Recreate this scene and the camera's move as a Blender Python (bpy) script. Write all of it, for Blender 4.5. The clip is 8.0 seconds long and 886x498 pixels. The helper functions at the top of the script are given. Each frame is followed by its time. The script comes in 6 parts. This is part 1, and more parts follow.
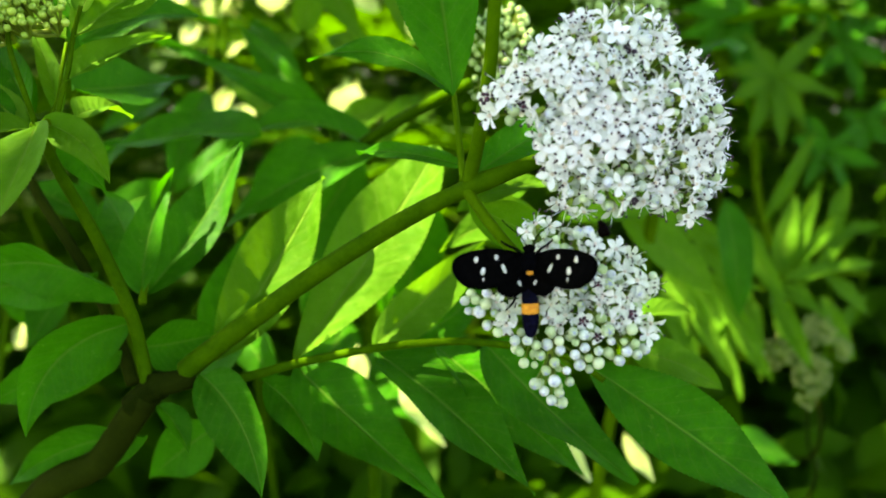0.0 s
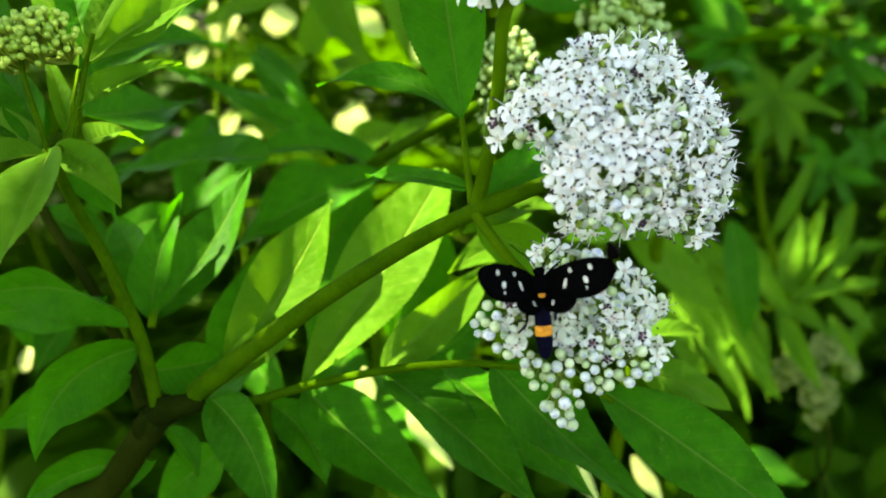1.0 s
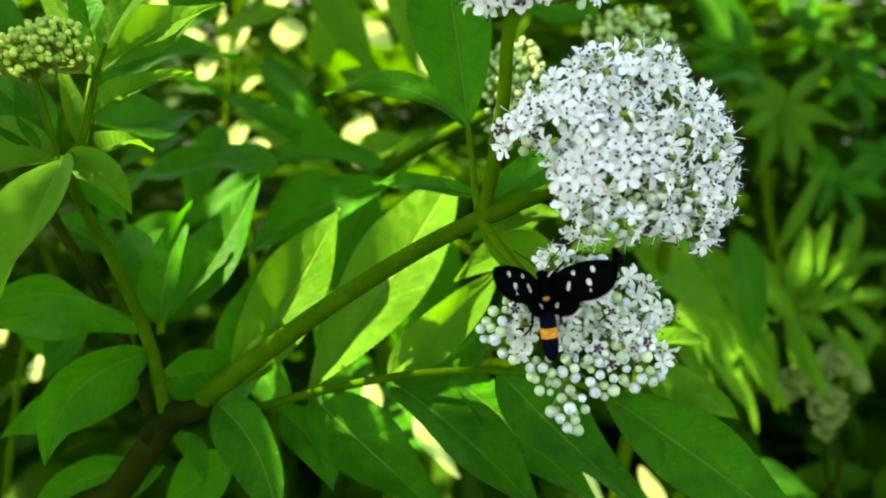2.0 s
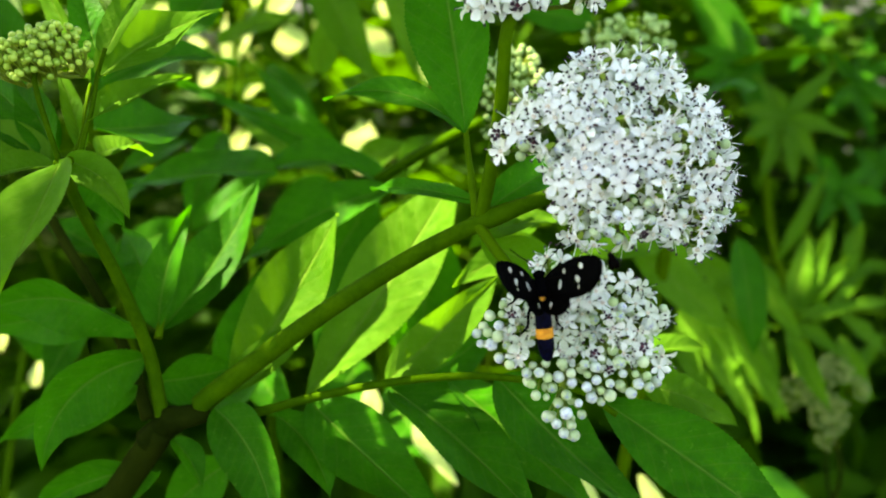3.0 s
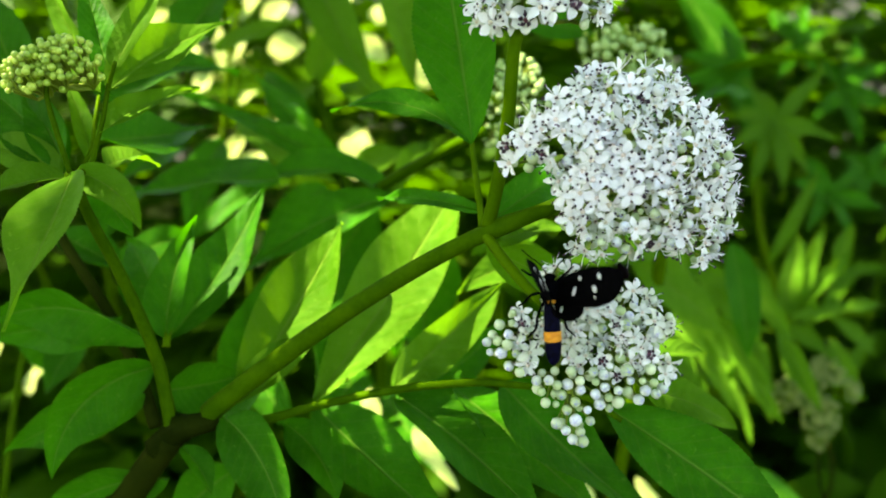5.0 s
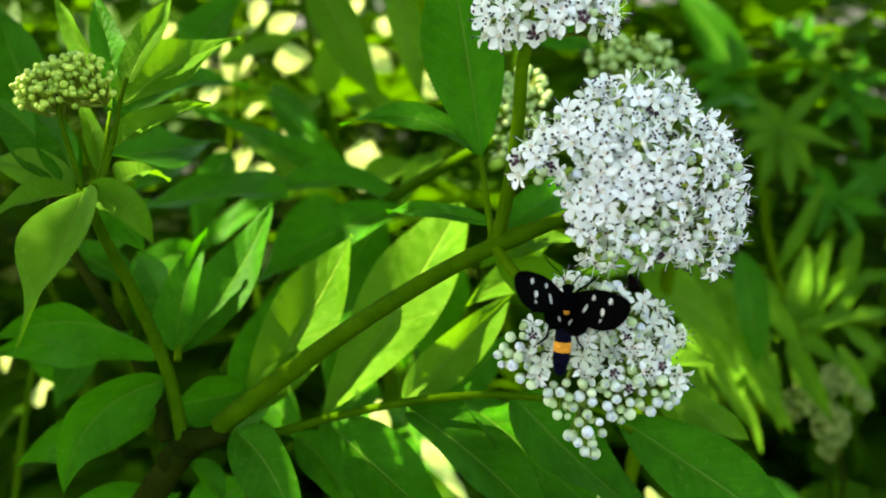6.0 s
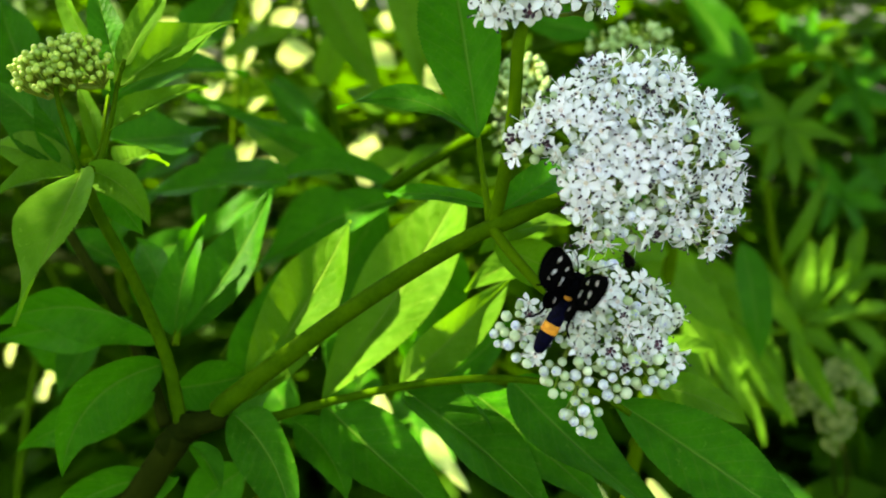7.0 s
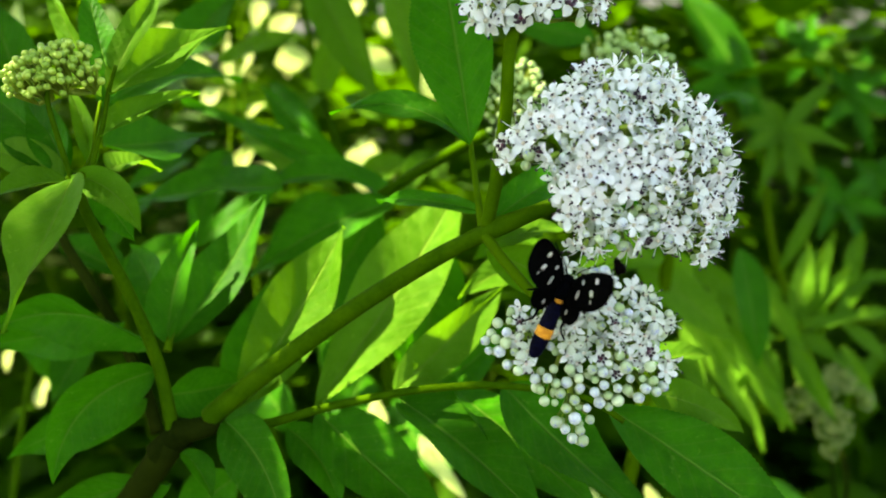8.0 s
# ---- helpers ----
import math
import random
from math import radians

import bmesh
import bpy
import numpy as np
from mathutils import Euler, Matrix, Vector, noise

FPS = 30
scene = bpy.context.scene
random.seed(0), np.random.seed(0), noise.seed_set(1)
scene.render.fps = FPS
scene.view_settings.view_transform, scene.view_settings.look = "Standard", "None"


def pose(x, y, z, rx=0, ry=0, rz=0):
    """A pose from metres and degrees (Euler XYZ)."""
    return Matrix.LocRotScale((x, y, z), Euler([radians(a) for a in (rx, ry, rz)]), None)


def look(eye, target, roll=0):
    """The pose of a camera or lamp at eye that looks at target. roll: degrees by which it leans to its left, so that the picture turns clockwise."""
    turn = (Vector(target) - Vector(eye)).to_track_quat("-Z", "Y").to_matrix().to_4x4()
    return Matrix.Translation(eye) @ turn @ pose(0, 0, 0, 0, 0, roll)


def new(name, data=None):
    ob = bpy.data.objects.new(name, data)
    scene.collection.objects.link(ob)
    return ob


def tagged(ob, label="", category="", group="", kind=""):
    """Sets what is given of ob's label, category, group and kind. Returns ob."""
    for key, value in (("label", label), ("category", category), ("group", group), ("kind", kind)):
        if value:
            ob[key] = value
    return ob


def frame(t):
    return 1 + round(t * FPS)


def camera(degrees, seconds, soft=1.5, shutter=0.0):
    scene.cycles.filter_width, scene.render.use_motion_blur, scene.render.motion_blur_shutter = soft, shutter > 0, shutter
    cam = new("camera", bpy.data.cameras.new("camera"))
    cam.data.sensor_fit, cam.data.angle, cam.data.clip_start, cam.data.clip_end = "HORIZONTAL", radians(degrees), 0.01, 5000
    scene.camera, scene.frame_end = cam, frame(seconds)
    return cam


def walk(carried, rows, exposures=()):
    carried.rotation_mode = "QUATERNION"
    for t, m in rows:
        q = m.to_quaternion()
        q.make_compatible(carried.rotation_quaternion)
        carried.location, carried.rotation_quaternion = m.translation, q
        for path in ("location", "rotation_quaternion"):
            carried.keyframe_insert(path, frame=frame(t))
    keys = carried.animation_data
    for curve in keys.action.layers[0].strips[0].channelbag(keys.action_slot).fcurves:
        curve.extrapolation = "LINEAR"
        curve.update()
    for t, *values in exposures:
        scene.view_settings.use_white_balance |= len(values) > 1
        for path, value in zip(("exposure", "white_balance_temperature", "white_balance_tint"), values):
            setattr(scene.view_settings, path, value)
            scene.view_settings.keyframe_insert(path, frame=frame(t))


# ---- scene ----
cam = camera(58, 8.0, soft=1.8, shutter=0.0)
cam.data.dof.use_dof = True
cam.data.dof.focus_distance = 0.215
cam.data.dof.aperture_fstop = 10.0

EXPO = 2.90
KELVIN = 8600

walk(cam, [
    (0.0, look((0.00031, 0.00370, 0.99936), (0.00306, 0.18735, 0.92021), 0.704)),
    (0.5, look((-0.00136, 0.00242, 0.99883), (-0.00110, 0.18717, 0.92223), 0.355)),
    (1.0, look((-0.00118, 0.00294, 1.00046), (0.00067, 0.18853, 0.92593), 0.276)),
    (1.5, look((-0.00072, 0.00174, 0.99995), (-0.00030, 0.18813, 0.92743), 0.019)),
    (2.8, look((-0.00106, 0.00030, 0.99887), (-0.00160, 0.18751, 0.92850), 0.261)),
    (3.0, look((0.00053, 0.00024, 0.99869), (-0.00008, 0.18772, 0.92904), 0.254)),
    (3.5, look((0.00000, 0.00000, 1.00000), (0.00000, 0.18794, 0.93160), 0.000)),
    (4.0, look((-0.00305, -0.00130, 1.00081), (-0.00270, 0.18645, 0.93190), 0.163)),
    (4.5, look((-0.00920, -0.00179, 1.00305), (-0.00614, 0.18606, 0.93450), 0.546)),
    (4.7, look((-0.00642, -0.00197, 1.00270), (-0.00364, 0.18565, 0.93346), 0.516)),
    (5.8, look((-0.00401, -0.00376, 1.00017), (-0.00305, 0.18458, 0.93287), -0.220)),
    (6.0, look((-0.00617, -0.00282, 1.00279), (-0.00539, 0.18571, 0.93602), -0.238)),
    (6.5, look((0.00110, -0.00438, 0.99613), (0.00003, 0.18452, 0.93044), -0.549)),
    (7.0, look((-0.00379, -0.00440, 0.99757), (-0.00434, 0.18416, 0.93090), -0.409)),
    (7.5, look((0.00024, -0.00481, 0.99535), (-0.00141, 0.18421, 0.93002), -0.447)),
    (8.0, look((-0.00124, -0.00335, 0.99757), (-0.00199, 0.18563, 0.93210), -0.428)),
], exposures=[(0.0, EXPO + 0.09, KELVIN, 10), (1.5, EXPO + 0.03, KELVIN, 10), (3.5, EXPO - 0.01, KELVIN, 10), (4.7, EXPO - 0.01, KELVIN, 10), (6.0, EXPO - 0.06, KELVIN, 10), (8.0, EXPO - 0.07, KELVIN, 10)])

# ---- daylight ----
SUN_AZ, SUN_EL = radians(-80), radians(55)      # azimuth from +y towards +x
SUN_DIR = Vector((math.sin(SUN_AZ) * math.cos(SUN_EL), math.cos(SUN_AZ) * math.cos(SUN_EL), math.sin(SUN_EL)))
world = bpy.data.worlds.new("sky")
scene.world = world
world.use_nodes = True
wn = world.node_tree
sky = wn.nodes.new("ShaderNodeTexSky")
sky.sky_type, sky.sun_disc = "NISHITA", False
sky.sun_elevation, sky.sun_rotation = SUN_EL, SUN_AZ
wn.links.new(sky.outputs[0], wn.nodes["Background"].inputs[0])
wn.nodes["Background"].inputs[1].default_value = 0.15
sun = new("sun", bpy.data.lights.new("sun", "SUN"))
sun.data.energy, sun.data.angle, sun.data.color = 5.0, radians(0.55), (1.0, 0.95, 0.84)
sun.matrix_basis = look(SUN_DIR * 20, (0, 0, 0))


# ---- materials ----
def mat(name):
    m = bpy.data.materials.new(name)
    m.use_nodes = True
    return m, m.node_tree, m.node_tree.nodes["Principled BSDF"]


def node(nt, kind, **values):
    n = nt.nodes.new(kind)
    for key, value in values.items():
        n.inputs[key].default_value = value
    return n


def ramp(nt, fac, stops):
    r = nt.nodes.new("ShaderNodeValToRGB")
    while len(r.color_ramp.elements) < len(stops):
        r.color_ramp.elements.new(0.5)
    for e, (p, col) in zip(r.color_ramp.elements, stops):
        e.position, e.color = p, (*col, 1)
    nt.links.new(fac, r.inputs[0])
    return r.outputs[0]


def calc(nt, op, a, b=None):
    n = nt.nodes.new("ShaderNodeMath")
    n.operation = op
    for i, v in enumerate((a, b)):
        if v is None:
            continue
        if isinstance(v, (int, float)):
            n.inputs[i].default_value = v
        else:
            nt.links.new(v, n.inputs[i])
    return n.outputs[0]


def mixcol(nt, fac, a, b, blend="MIX"):
    n = nt.nodes.new("ShaderNodeMix")
    n.data_type, n.blend_type = "RGBA", blend
    for sock, v in ((n.inputs[0], fac), (n.inputs[6], a), (n.inputs[7], b)):
        if isinstance(v, (int, float)):
            sock.default_value = v
        elif isinstance(v, tuple):
            sock.default_value = (*v, 1)
        else:
            nt.links.new(v, sock)
    return n.outputs[2]


def leaf_material(name, dark, light, vein, through_col, clear=0.5, rough=0.5, gloss=0.035):
    """Leaf blade: uv x runs from stalk to tip, uv y across from edge to edge."""
    m, nt, p = mat(name)
    uv = nt.nodes.new("ShaderNodeTexCoord").outputs["UV"]
    sep = nt.nodes.new("ShaderNodeSeparateXYZ")
    nt.links.new(uv, sep.inputs[0])
    across = calc(nt, "ABSOLUTE", calc(nt, "SUBTRACT", sep.outputs[1], 0.5))
    info = nt.nodes.new("ShaderNodeObjectInfo")
    geo = nt.nodes.new("ShaderNodeNewGeometry")
    big = node(nt, "ShaderNodeTexNoise", Scale=70.0, Detail=3.0)
    fine = node(nt, "ShaderNodeTexNoise", Scale=900.0, Detail=4.0)
    nt.links.new(geo.outputs["Position"], big.inputs["Vector"])
    nt.links.new(geo.outputs["Position"], fine.inputs["Vector"])
    # side veins sweep towards the tip
    wob = calc(nt, "MULTIPLY", big.outputs[0], 0.05)
    ph = calc(nt, "ADD", calc(nt, "SUBTRACT", sep.outputs[0], calc(nt, "MULTIPLY", across, 0.34)), wob)
    side = calc(nt, "ABSOLUTE", calc(nt, "SUBTRACT", calc(nt, "FRACT", calc(nt, "MULTIPLY", ph, 11.0)), 0.5))
    side_line = ramp(nt, side, [(0.0, (1, 1, 1)), (0.09, (0, 0, 0))])
    mid_line = ramp(nt, across, [(0.010, (1, 1, 1)), (0.032, (0, 0, 0))])
    lines = calc(nt, "MAXIMUM", mid_line, calc(nt, "MULTIPLY", side_line, 0.42))
    tone = calc(nt, "ADD", calc(nt, "MULTIPLY", big.outputs[0], 0.75), calc(nt, "MULTIPLY", info.outputs["Random"], 0.5))
    base = ramp(nt, tone, [(0.2, dark), (0.85, light)])
    base = mixcol(nt, calc(nt, "MULTIPLY", fine.outputs[0], 0.25), base, light)
    net = node(nt, "ShaderNodeTexVoronoi", Scale=420.0)
    net.feature = "DISTANCE_TO_EDGE"
    nt.links.new(geo.outputs["Position"], net.inputs["Vector"])
    cells = ramp(nt, net.outputs[0], [(0.0, (1, 1, 1)), (0.12, (0, 0, 0))])
    base = mixcol(nt, calc(nt, "MULTIPLY", cells, 0.16), base, vein)
    blot = node(nt, "ShaderNodeTexNoise", Scale=190.0, Detail=4.0)
    nt.links.new(geo.outputs["Position"], blot.inputs["Vector"])
    base = mixcol(nt, ramp(nt, blot.outputs[0], [(0.40, (0, 0, 0)), (0.64, (0.55, 0.55, 0.55))]), base, dark)
    col = mixcol(nt, calc(nt, "MULTIPLY", lines, 0.85), base, vein)
    fleck = node(nt, "ShaderNodeTexNoise", Scale=420.0, Detail=2.0)
    nt.links.new(geo.outputs["Position"], fleck.inputs["Vector"])
    marks = ramp(nt, fleck.outputs[0], [(0.67, (0, 0, 0)), (0.72, (1, 1, 1))])
    col = mixcol(nt, calc(nt, "MULTIPLY", marks, 0.55), col, vein)
    nt.links.new(col, p.inputs["Base Color"])
    p.inputs["Roughness"].default_value = rough
    p.inputs["Specular IOR Level"].default_value = gloss
    relief = calc(nt, "ADD", calc(nt, "ADD", calc(nt, "MULTIPLY", side, 0.35), calc(nt, "MULTIPLY", blot.outputs[0], 1.6)), calc(nt, "MULTIPLY", fine.outputs[0], 0.4))
    relief = calc(nt, "SUBTRACT", relief, calc(nt, "MULTIPLY", mid_line, 0.8))
    bump = node(nt, "ShaderNodeBump", Strength=0.8, Distance=0.0005)
    nt.links.new(relief, bump.inputs["Height"])
    nt.links.new(bump.outputs[0], p.inputs["Normal"])
    tr = nt.nodes.new("ShaderNodeBsdfTranslucent")
    tcol = mixcol(nt, calc(nt, "MULTIPLY", lines, 0.5), mixcol(nt, calc(nt, "MULTIPLY", big.outputs[0], 0.5), through_col, light), dark)
    nt.links.new(tcol, tr.inputs[0])
    mix = nt.nodes.new("ShaderNodeMixShader")
    mix.inputs[0].default_value = clear
    nt.links.new(p.outputs[0], mix.inputs[1])
    nt.links.new(tr.outputs[0], mix.inputs[2])
    nt.links.new(mix.outputs[0], nt.nodes["Material Output"].inputs[0])
    return m


def plain_material(name, a, b, scale, rough=0.5, bump=0.2, dist=0.0003, clear=0.0, sub=0.0, detail=3.0, spec=0.5, stretch=None):
    m, nt, p = mat(name)
    geo = nt.nodes.new("ShaderNodeNewGeometry")
    info = nt.nodes.new("ShaderNodeObjectInfo")
    n = node(nt, "ShaderNodeTexNoise", Scale=scale, Detail=detail)
    n2 = node(nt, "ShaderNodeTexNoise", Scale=scale * 7, Detail=2.0)
    nt.links.new(geo.outputs["Position"], n.inputs["Vector"])
    nt.links.new(geo.outputs["Position"], n2.inputs["Vector"])
    tone = calc(nt, "ADD", calc(nt, "MULTIPLY", n.outputs[0], 0.6), calc(nt, "MULTIPLY", n2.outputs[0], 0.25))
    tone = calc(nt, "ADD", tone, calc(nt, "MULTIPLY", calc(nt, "SUBTRACT", info.outputs["Random"], 0.4), 0.5))
    col = ramp(nt, tone, [(0.25, a), (0.7, b)])
    nt.links.new(col, p.inputs["Base Color"])
    p.inputs["Roughness"].default_value = rough
    p.inputs["Specular IOR Level"].default_value = spec
    if sub:
        p.inputs["Subsurface Weight"].default_value = sub
        p.inputs["Subsurface Radius"].default_value = (0.002, 0.002, 0.0015)
        p.inputs["Subsurface Scale"].default_value = 0.4
    b_ = node(nt, "ShaderNodeBump", Strength=bump, Distance=dist)
    nt.links.new(n2.outputs[0], b_.inputs["Height"])
    nt.links.new(b_.outputs[0], p.inputs["Normal"])
    if clear:
        tr = nt.nodes.new("ShaderNodeBsdfTranslucent")
        nt.links.new(col, tr.inputs[0])
        mix = nt.nodes.new("ShaderNodeMixShader")
        mix.inputs[0].default_value = clear
        nt.links.new(p.outputs[0], mix.inputs[1])
        nt.links.new(tr.outputs[0], mix.inputs[2])
        nt.links.new(mix.outputs[0], nt.nodes["Material Output"].inputs[0])
    return m


LEAF = leaf_material("elder_leaf", (0.0056, 0.050, 0.0026), (0.020, 0.152, 0.0044), (0.073, 0.200, 0.018), (0.042, 0.31, 0.006), 0.38)
# lighter green for young leaves; elsewhere brightness of sunlit leaves put into colour
LEAF_YOUNG_LIT = leaf_material("young_lit_elder_leaf", (0.020, 0.094, 0.0030), (0.062, 0.178, 0.012), (0.12, 0.24, 0.025), (0.14, 0.39, 0.010), 0.42, 0.5, 0.012)
LEAF_FAR = leaf_material("shrub_leaf", (0.009, 0.048, 0.0008), (0.025, 0.088, 0.0012), (0.05, 0.11, 0.006), (0.085, 0.26, 0.002), 0.36)
# far paler than the other leaves: glare of full sun put into the colour
LEAF_SUNNY = leaf_material("sun_glare_leaf", (0.38, 0.52, 0.10), (0.60, 0.72, 0.28), (0.45, 0.55, 0.2), (0.62, 0.78, 0.2), 0.5)
STEM = plain_material("green_stem", (0.019, 0.060, 0.0012), (0.048, 0.112, 0.0025), 120, 0.55, 0.25, spec=0.006)
STEM_OLD = plain_material("ripe_stem", (0.0055, 0.0105, 0.0008), (0.0155, 0.024, 0.002), 90, 0.6, 0.4, spec=0.004)
STALK = plain_material("pale_stalk", (0.11, 0.19, 0.012), (0.20, 0.28, 0.03), 200, 0.5, 0.2, spec=0.2)
PETAL = plain_material("petal", (0.82, 0.83, 0.80), (0.93, 0.93, 0.95), 350, 0.55, 0.2, 0.0002, clear=0.3)
BUD = plain_material("flower_bud", (0.36, 0.45, 0.23), (0.61, 0.64, 0.67), 160, 0.42, 0.25, 0.0002, sub=0.15)
BUD_GREEN = plain_material("green_bud", (0.17, 0.30, 0.02), (0.34, 0.48, 0.055), 200, 0.5, 0.2, 0.0002)
BUD_SEAM = plain_material("bud_seam", (0.20, 0.23, 0.40), (0.38, 0.40, 0.56), 300, 0.6)
# duller petal: shade under the upper corymb put into its colour
PETAL_SHADED = plain_material("shaded_petal", (0.60, 0.65, 0.52), (0.83, 0.83, 0.81), 350, 0.55, 0.2, 0.0002, clear=0.3)
PURPLE = plain_material("dark_anther", (0.010, 0.004, 0.014), (0.045, 0.012, 0.030), 900, 0.6)
FLOWER_EYE = plain_material("flower_eye", (0.07, 0.008, 0.025), (0.20, 0.05, 0.08), 900, 0.6)
PISTIL = plain_material("pistil", (0.55, 0.50, 0.36), (0.75, 0.62, 0.55), 700, 0.5)
BUD_LIGHT = plain_material("pale_bud", (0.32, 0.43, 0.20), (0.52, 0.60, 0.37), 160, 0.5, 0.2, 0.0002)
SOIL = plain_material("forest_soil", (0.005, 0.007, 0.002), (0.014, 0.016, 0.005), 9, 0.95, 0.9, 0.02, detail=6.0)
BARK = plain_material("bark", (0.05, 0.038, 0.026), (0.15, 0.115, 0.08), 14, 0.9, 0.8, 0.01)


# ---- mesh tools ----
def link(name, verts, faces, material, parent=None, label="", uvs=None, smooth=True, shift=None):
    me = bpy.data.meshes.new(name)
    me.from_pydata([tuple(v) for v in verts], [], faces)
    if uvs is not None:
        layer = me.uv_layers.new(name="UVMap")
        idx = np.empty(len(me.loops), dtype=np.int32)
        me.loops.foreach_get("vertex_index", idx)
        layer.data.foreach_set("uv", np.asarray(uvs, dtype=np.float32)[idx].ravel())
    if smooth:
        me.polygons.foreach_set("use_smooth", [True] * len(me.polygons))
    me.materials.append(material)
    me.update()
    ob = new(name, me)
    if parent is not None:
        ob.parent = parent
        if shift is not None:
            ob.matrix_parent_inverse = Matrix.Translation(-Vector(shift))
    if label:
        tagged(ob, label)
    return ob


def part(name, bm, material, parent, label=""):
    me = bpy.data.meshes.new(name)
    for face in bm.faces:
        face.smooth = True
    bm.to_mesh(me)
    bm.free()
    me.materials.append(material)
    ob = new(name, me)
    ob.parent = parent
    if label:
        tagged(ob, label)
    return ob


def smooth_line(points, n):
    """Catmull-Rom line of n points through the given ones."""
    p = [Vector(q) for q in points]
    p = [p[0] * 2 - p[1]] + p + [p[-1] * 2 - p[-2]]
    out = []
    for i in range(n):
        s = i / (n - 1) * (len(p) - 3)
        k = min(int(s), len(p) - 4)
        s -= k
        a, b, c, d = p[k:k + 4]
        out.append(0.5 * (2 * b + (c - a) * s + (2 * a - 5 * b + 4 * c - d) * s * s + (3 * b - a - 3 * c + d) * s ** 3))
    return out


def tube(points, radii, sides=10, n=None, ridge=0.0, knots=()):
    """Verts and faces of a tapered stem along points; ridge: depth of its furrows; knots: (place, swelling)."""
    n = n or max(6, len(points) * 6)
    line = smooth_line(points, n)
    verts, faces = [], []
    side = Vector((0.3, 0.2, 1)).normalized()
    for i, q in enumerate(line):
        u = i / (n - 1)
        way = (line[min(i + 1, n - 1)] - line[max(i - 1, 0)]).normalized()
        side = (side - way * side.dot(way))
        if side.length < 1e-4:
            side = way.orthogonal()
        side.normalize()
        other = way.cross(side)
        r = radii[0] + (radii[1] - radii[0]) * u
        for place, swell in knots:
            r *= 1 + swell * math.exp(-((u - place) / 0.035) ** 2)
        for k in range(sides):
            a = 2 * math.pi * k / sides
            rr = r * (1 + ridge * (1 if k % 2 else -1))
            verts.append(q + side * (math.cos(a) * rr) + other * (math.sin(a) * rr))
    for i in range(n - 1):
        for k in range(sides):
            k2 = (k + 1) % sides
            faces.append((i * sides + k, i * sides + k2, (i + 1) * sides + k2, (i + 1) * sides + k))
    faces.append(tuple(range(sides))[::-1])
    faces.append(tuple((n - 1) * sides + k for k in range(sides)))
    return verts, faces


def blade(base, tip, width, face=(0, -0.55, 0.85), bend=0.10, side=0.0, fold=0.22, teeth=32, cols=3, lean=0.0, wave=0.02, seed=0, belly=(0.68, 1.15), quilt=0.0):
    """A lance-shaped, saw-edged leaflet from base to tip. face: where its upper side looks; bend: how it arches;
    side: how it curves to one side; fold: angle of its halves at the midrib; lean: the wider half; belly: where it is widest; quilt: how far it swells between its veins."""
    rnd = random.Random(seed)
    base, tip = Vector(base), Vector(tip)
    span = tip - base
    length = span.length
    along = span / length
    up = Vector(face)
    up = (up - along * up.dot(along)).normalized()
    across = along.cross(up)
    ctrl = (base + tip) / 2 + up * bend * length * 2 + across * side * length * 2
    rows = teeth * 2 + 1
    ba, bb = belly
    peak = (ba / (ba + bb)) ** ba * (bb / (ba + bb)) ** bb
    w1, w2 = rnd.uniform(0, 6), rnd.uniform(0, 6)
    verts, uvs, faces = [], [], []
    ncol = cols * 2 + 1
    for i in range(rows):
        u = i / (rows - 1)
        q = base * (1 - u) ** 2 + ctrl * 2 * u * (1 - u) + tip * u * u
        tan = ((ctrl - base) * (1 - u) + (tip - ctrl) * u).normalized()
        nor = (up - tan * up.dot(tan)).normalized()
        sid = tan.cross(nor)
        twist = 0.25 * math.sin(u * 3 + w1)
        nor, sid = nor * math.cos(twist) + sid * math.sin(twist), sid * math.cos(twist) - nor * math.sin(twist)
        h = width / 2 * (max(u, 0.0) ** ba * max(1 - u, 0) ** bb) / peak + 0.0004 * (1 - u)
        for j in range(-cols, cols + 1):
            v = j / cols
            hh = h * (1 + lean * (1 if j > 0 else -1))
            saw = 0.0
            if abs(j) == cols and 0 < i < rows - 1:
                saw = (0.00042 if i % 2 else -0.0001) * min(1, h / (0.2 * width))
            x = v * hh + (saw if j > 0 else -saw)
            z = abs(v) ** 1.3 * hh * math.sin(fold) + wave * length * math.sin(u * 9 + w2 + v * 1.5) * abs(v) * 0.6
            # the blade swells between its side veins
            z += quilt * abs(math.sin(math.pi * 11 * (u - 0.17 * abs(v)))) * abs(v) ** 0.5 * (1.25 - abs(v)) * min(1, 2 * hh / width)
            fwd = abs(v) * hh * 0.12 + (0.0003 if saw > 0 else 0)
            verts.append(q + sid * x * math.cos(fold) + nor * z + tan * fwd * (1 - u))
            uvs.append((u, 0.5 + v * 0.5))
    for i in range(rows - 1):
        for j in range(ncol - 1):
            a = i * ncol + j
            faces.append((a, a + 1, a + ncol + 1, a + ncol))
    return verts, faces, uvs


UPWARD = (0, -0.35, 0.94)


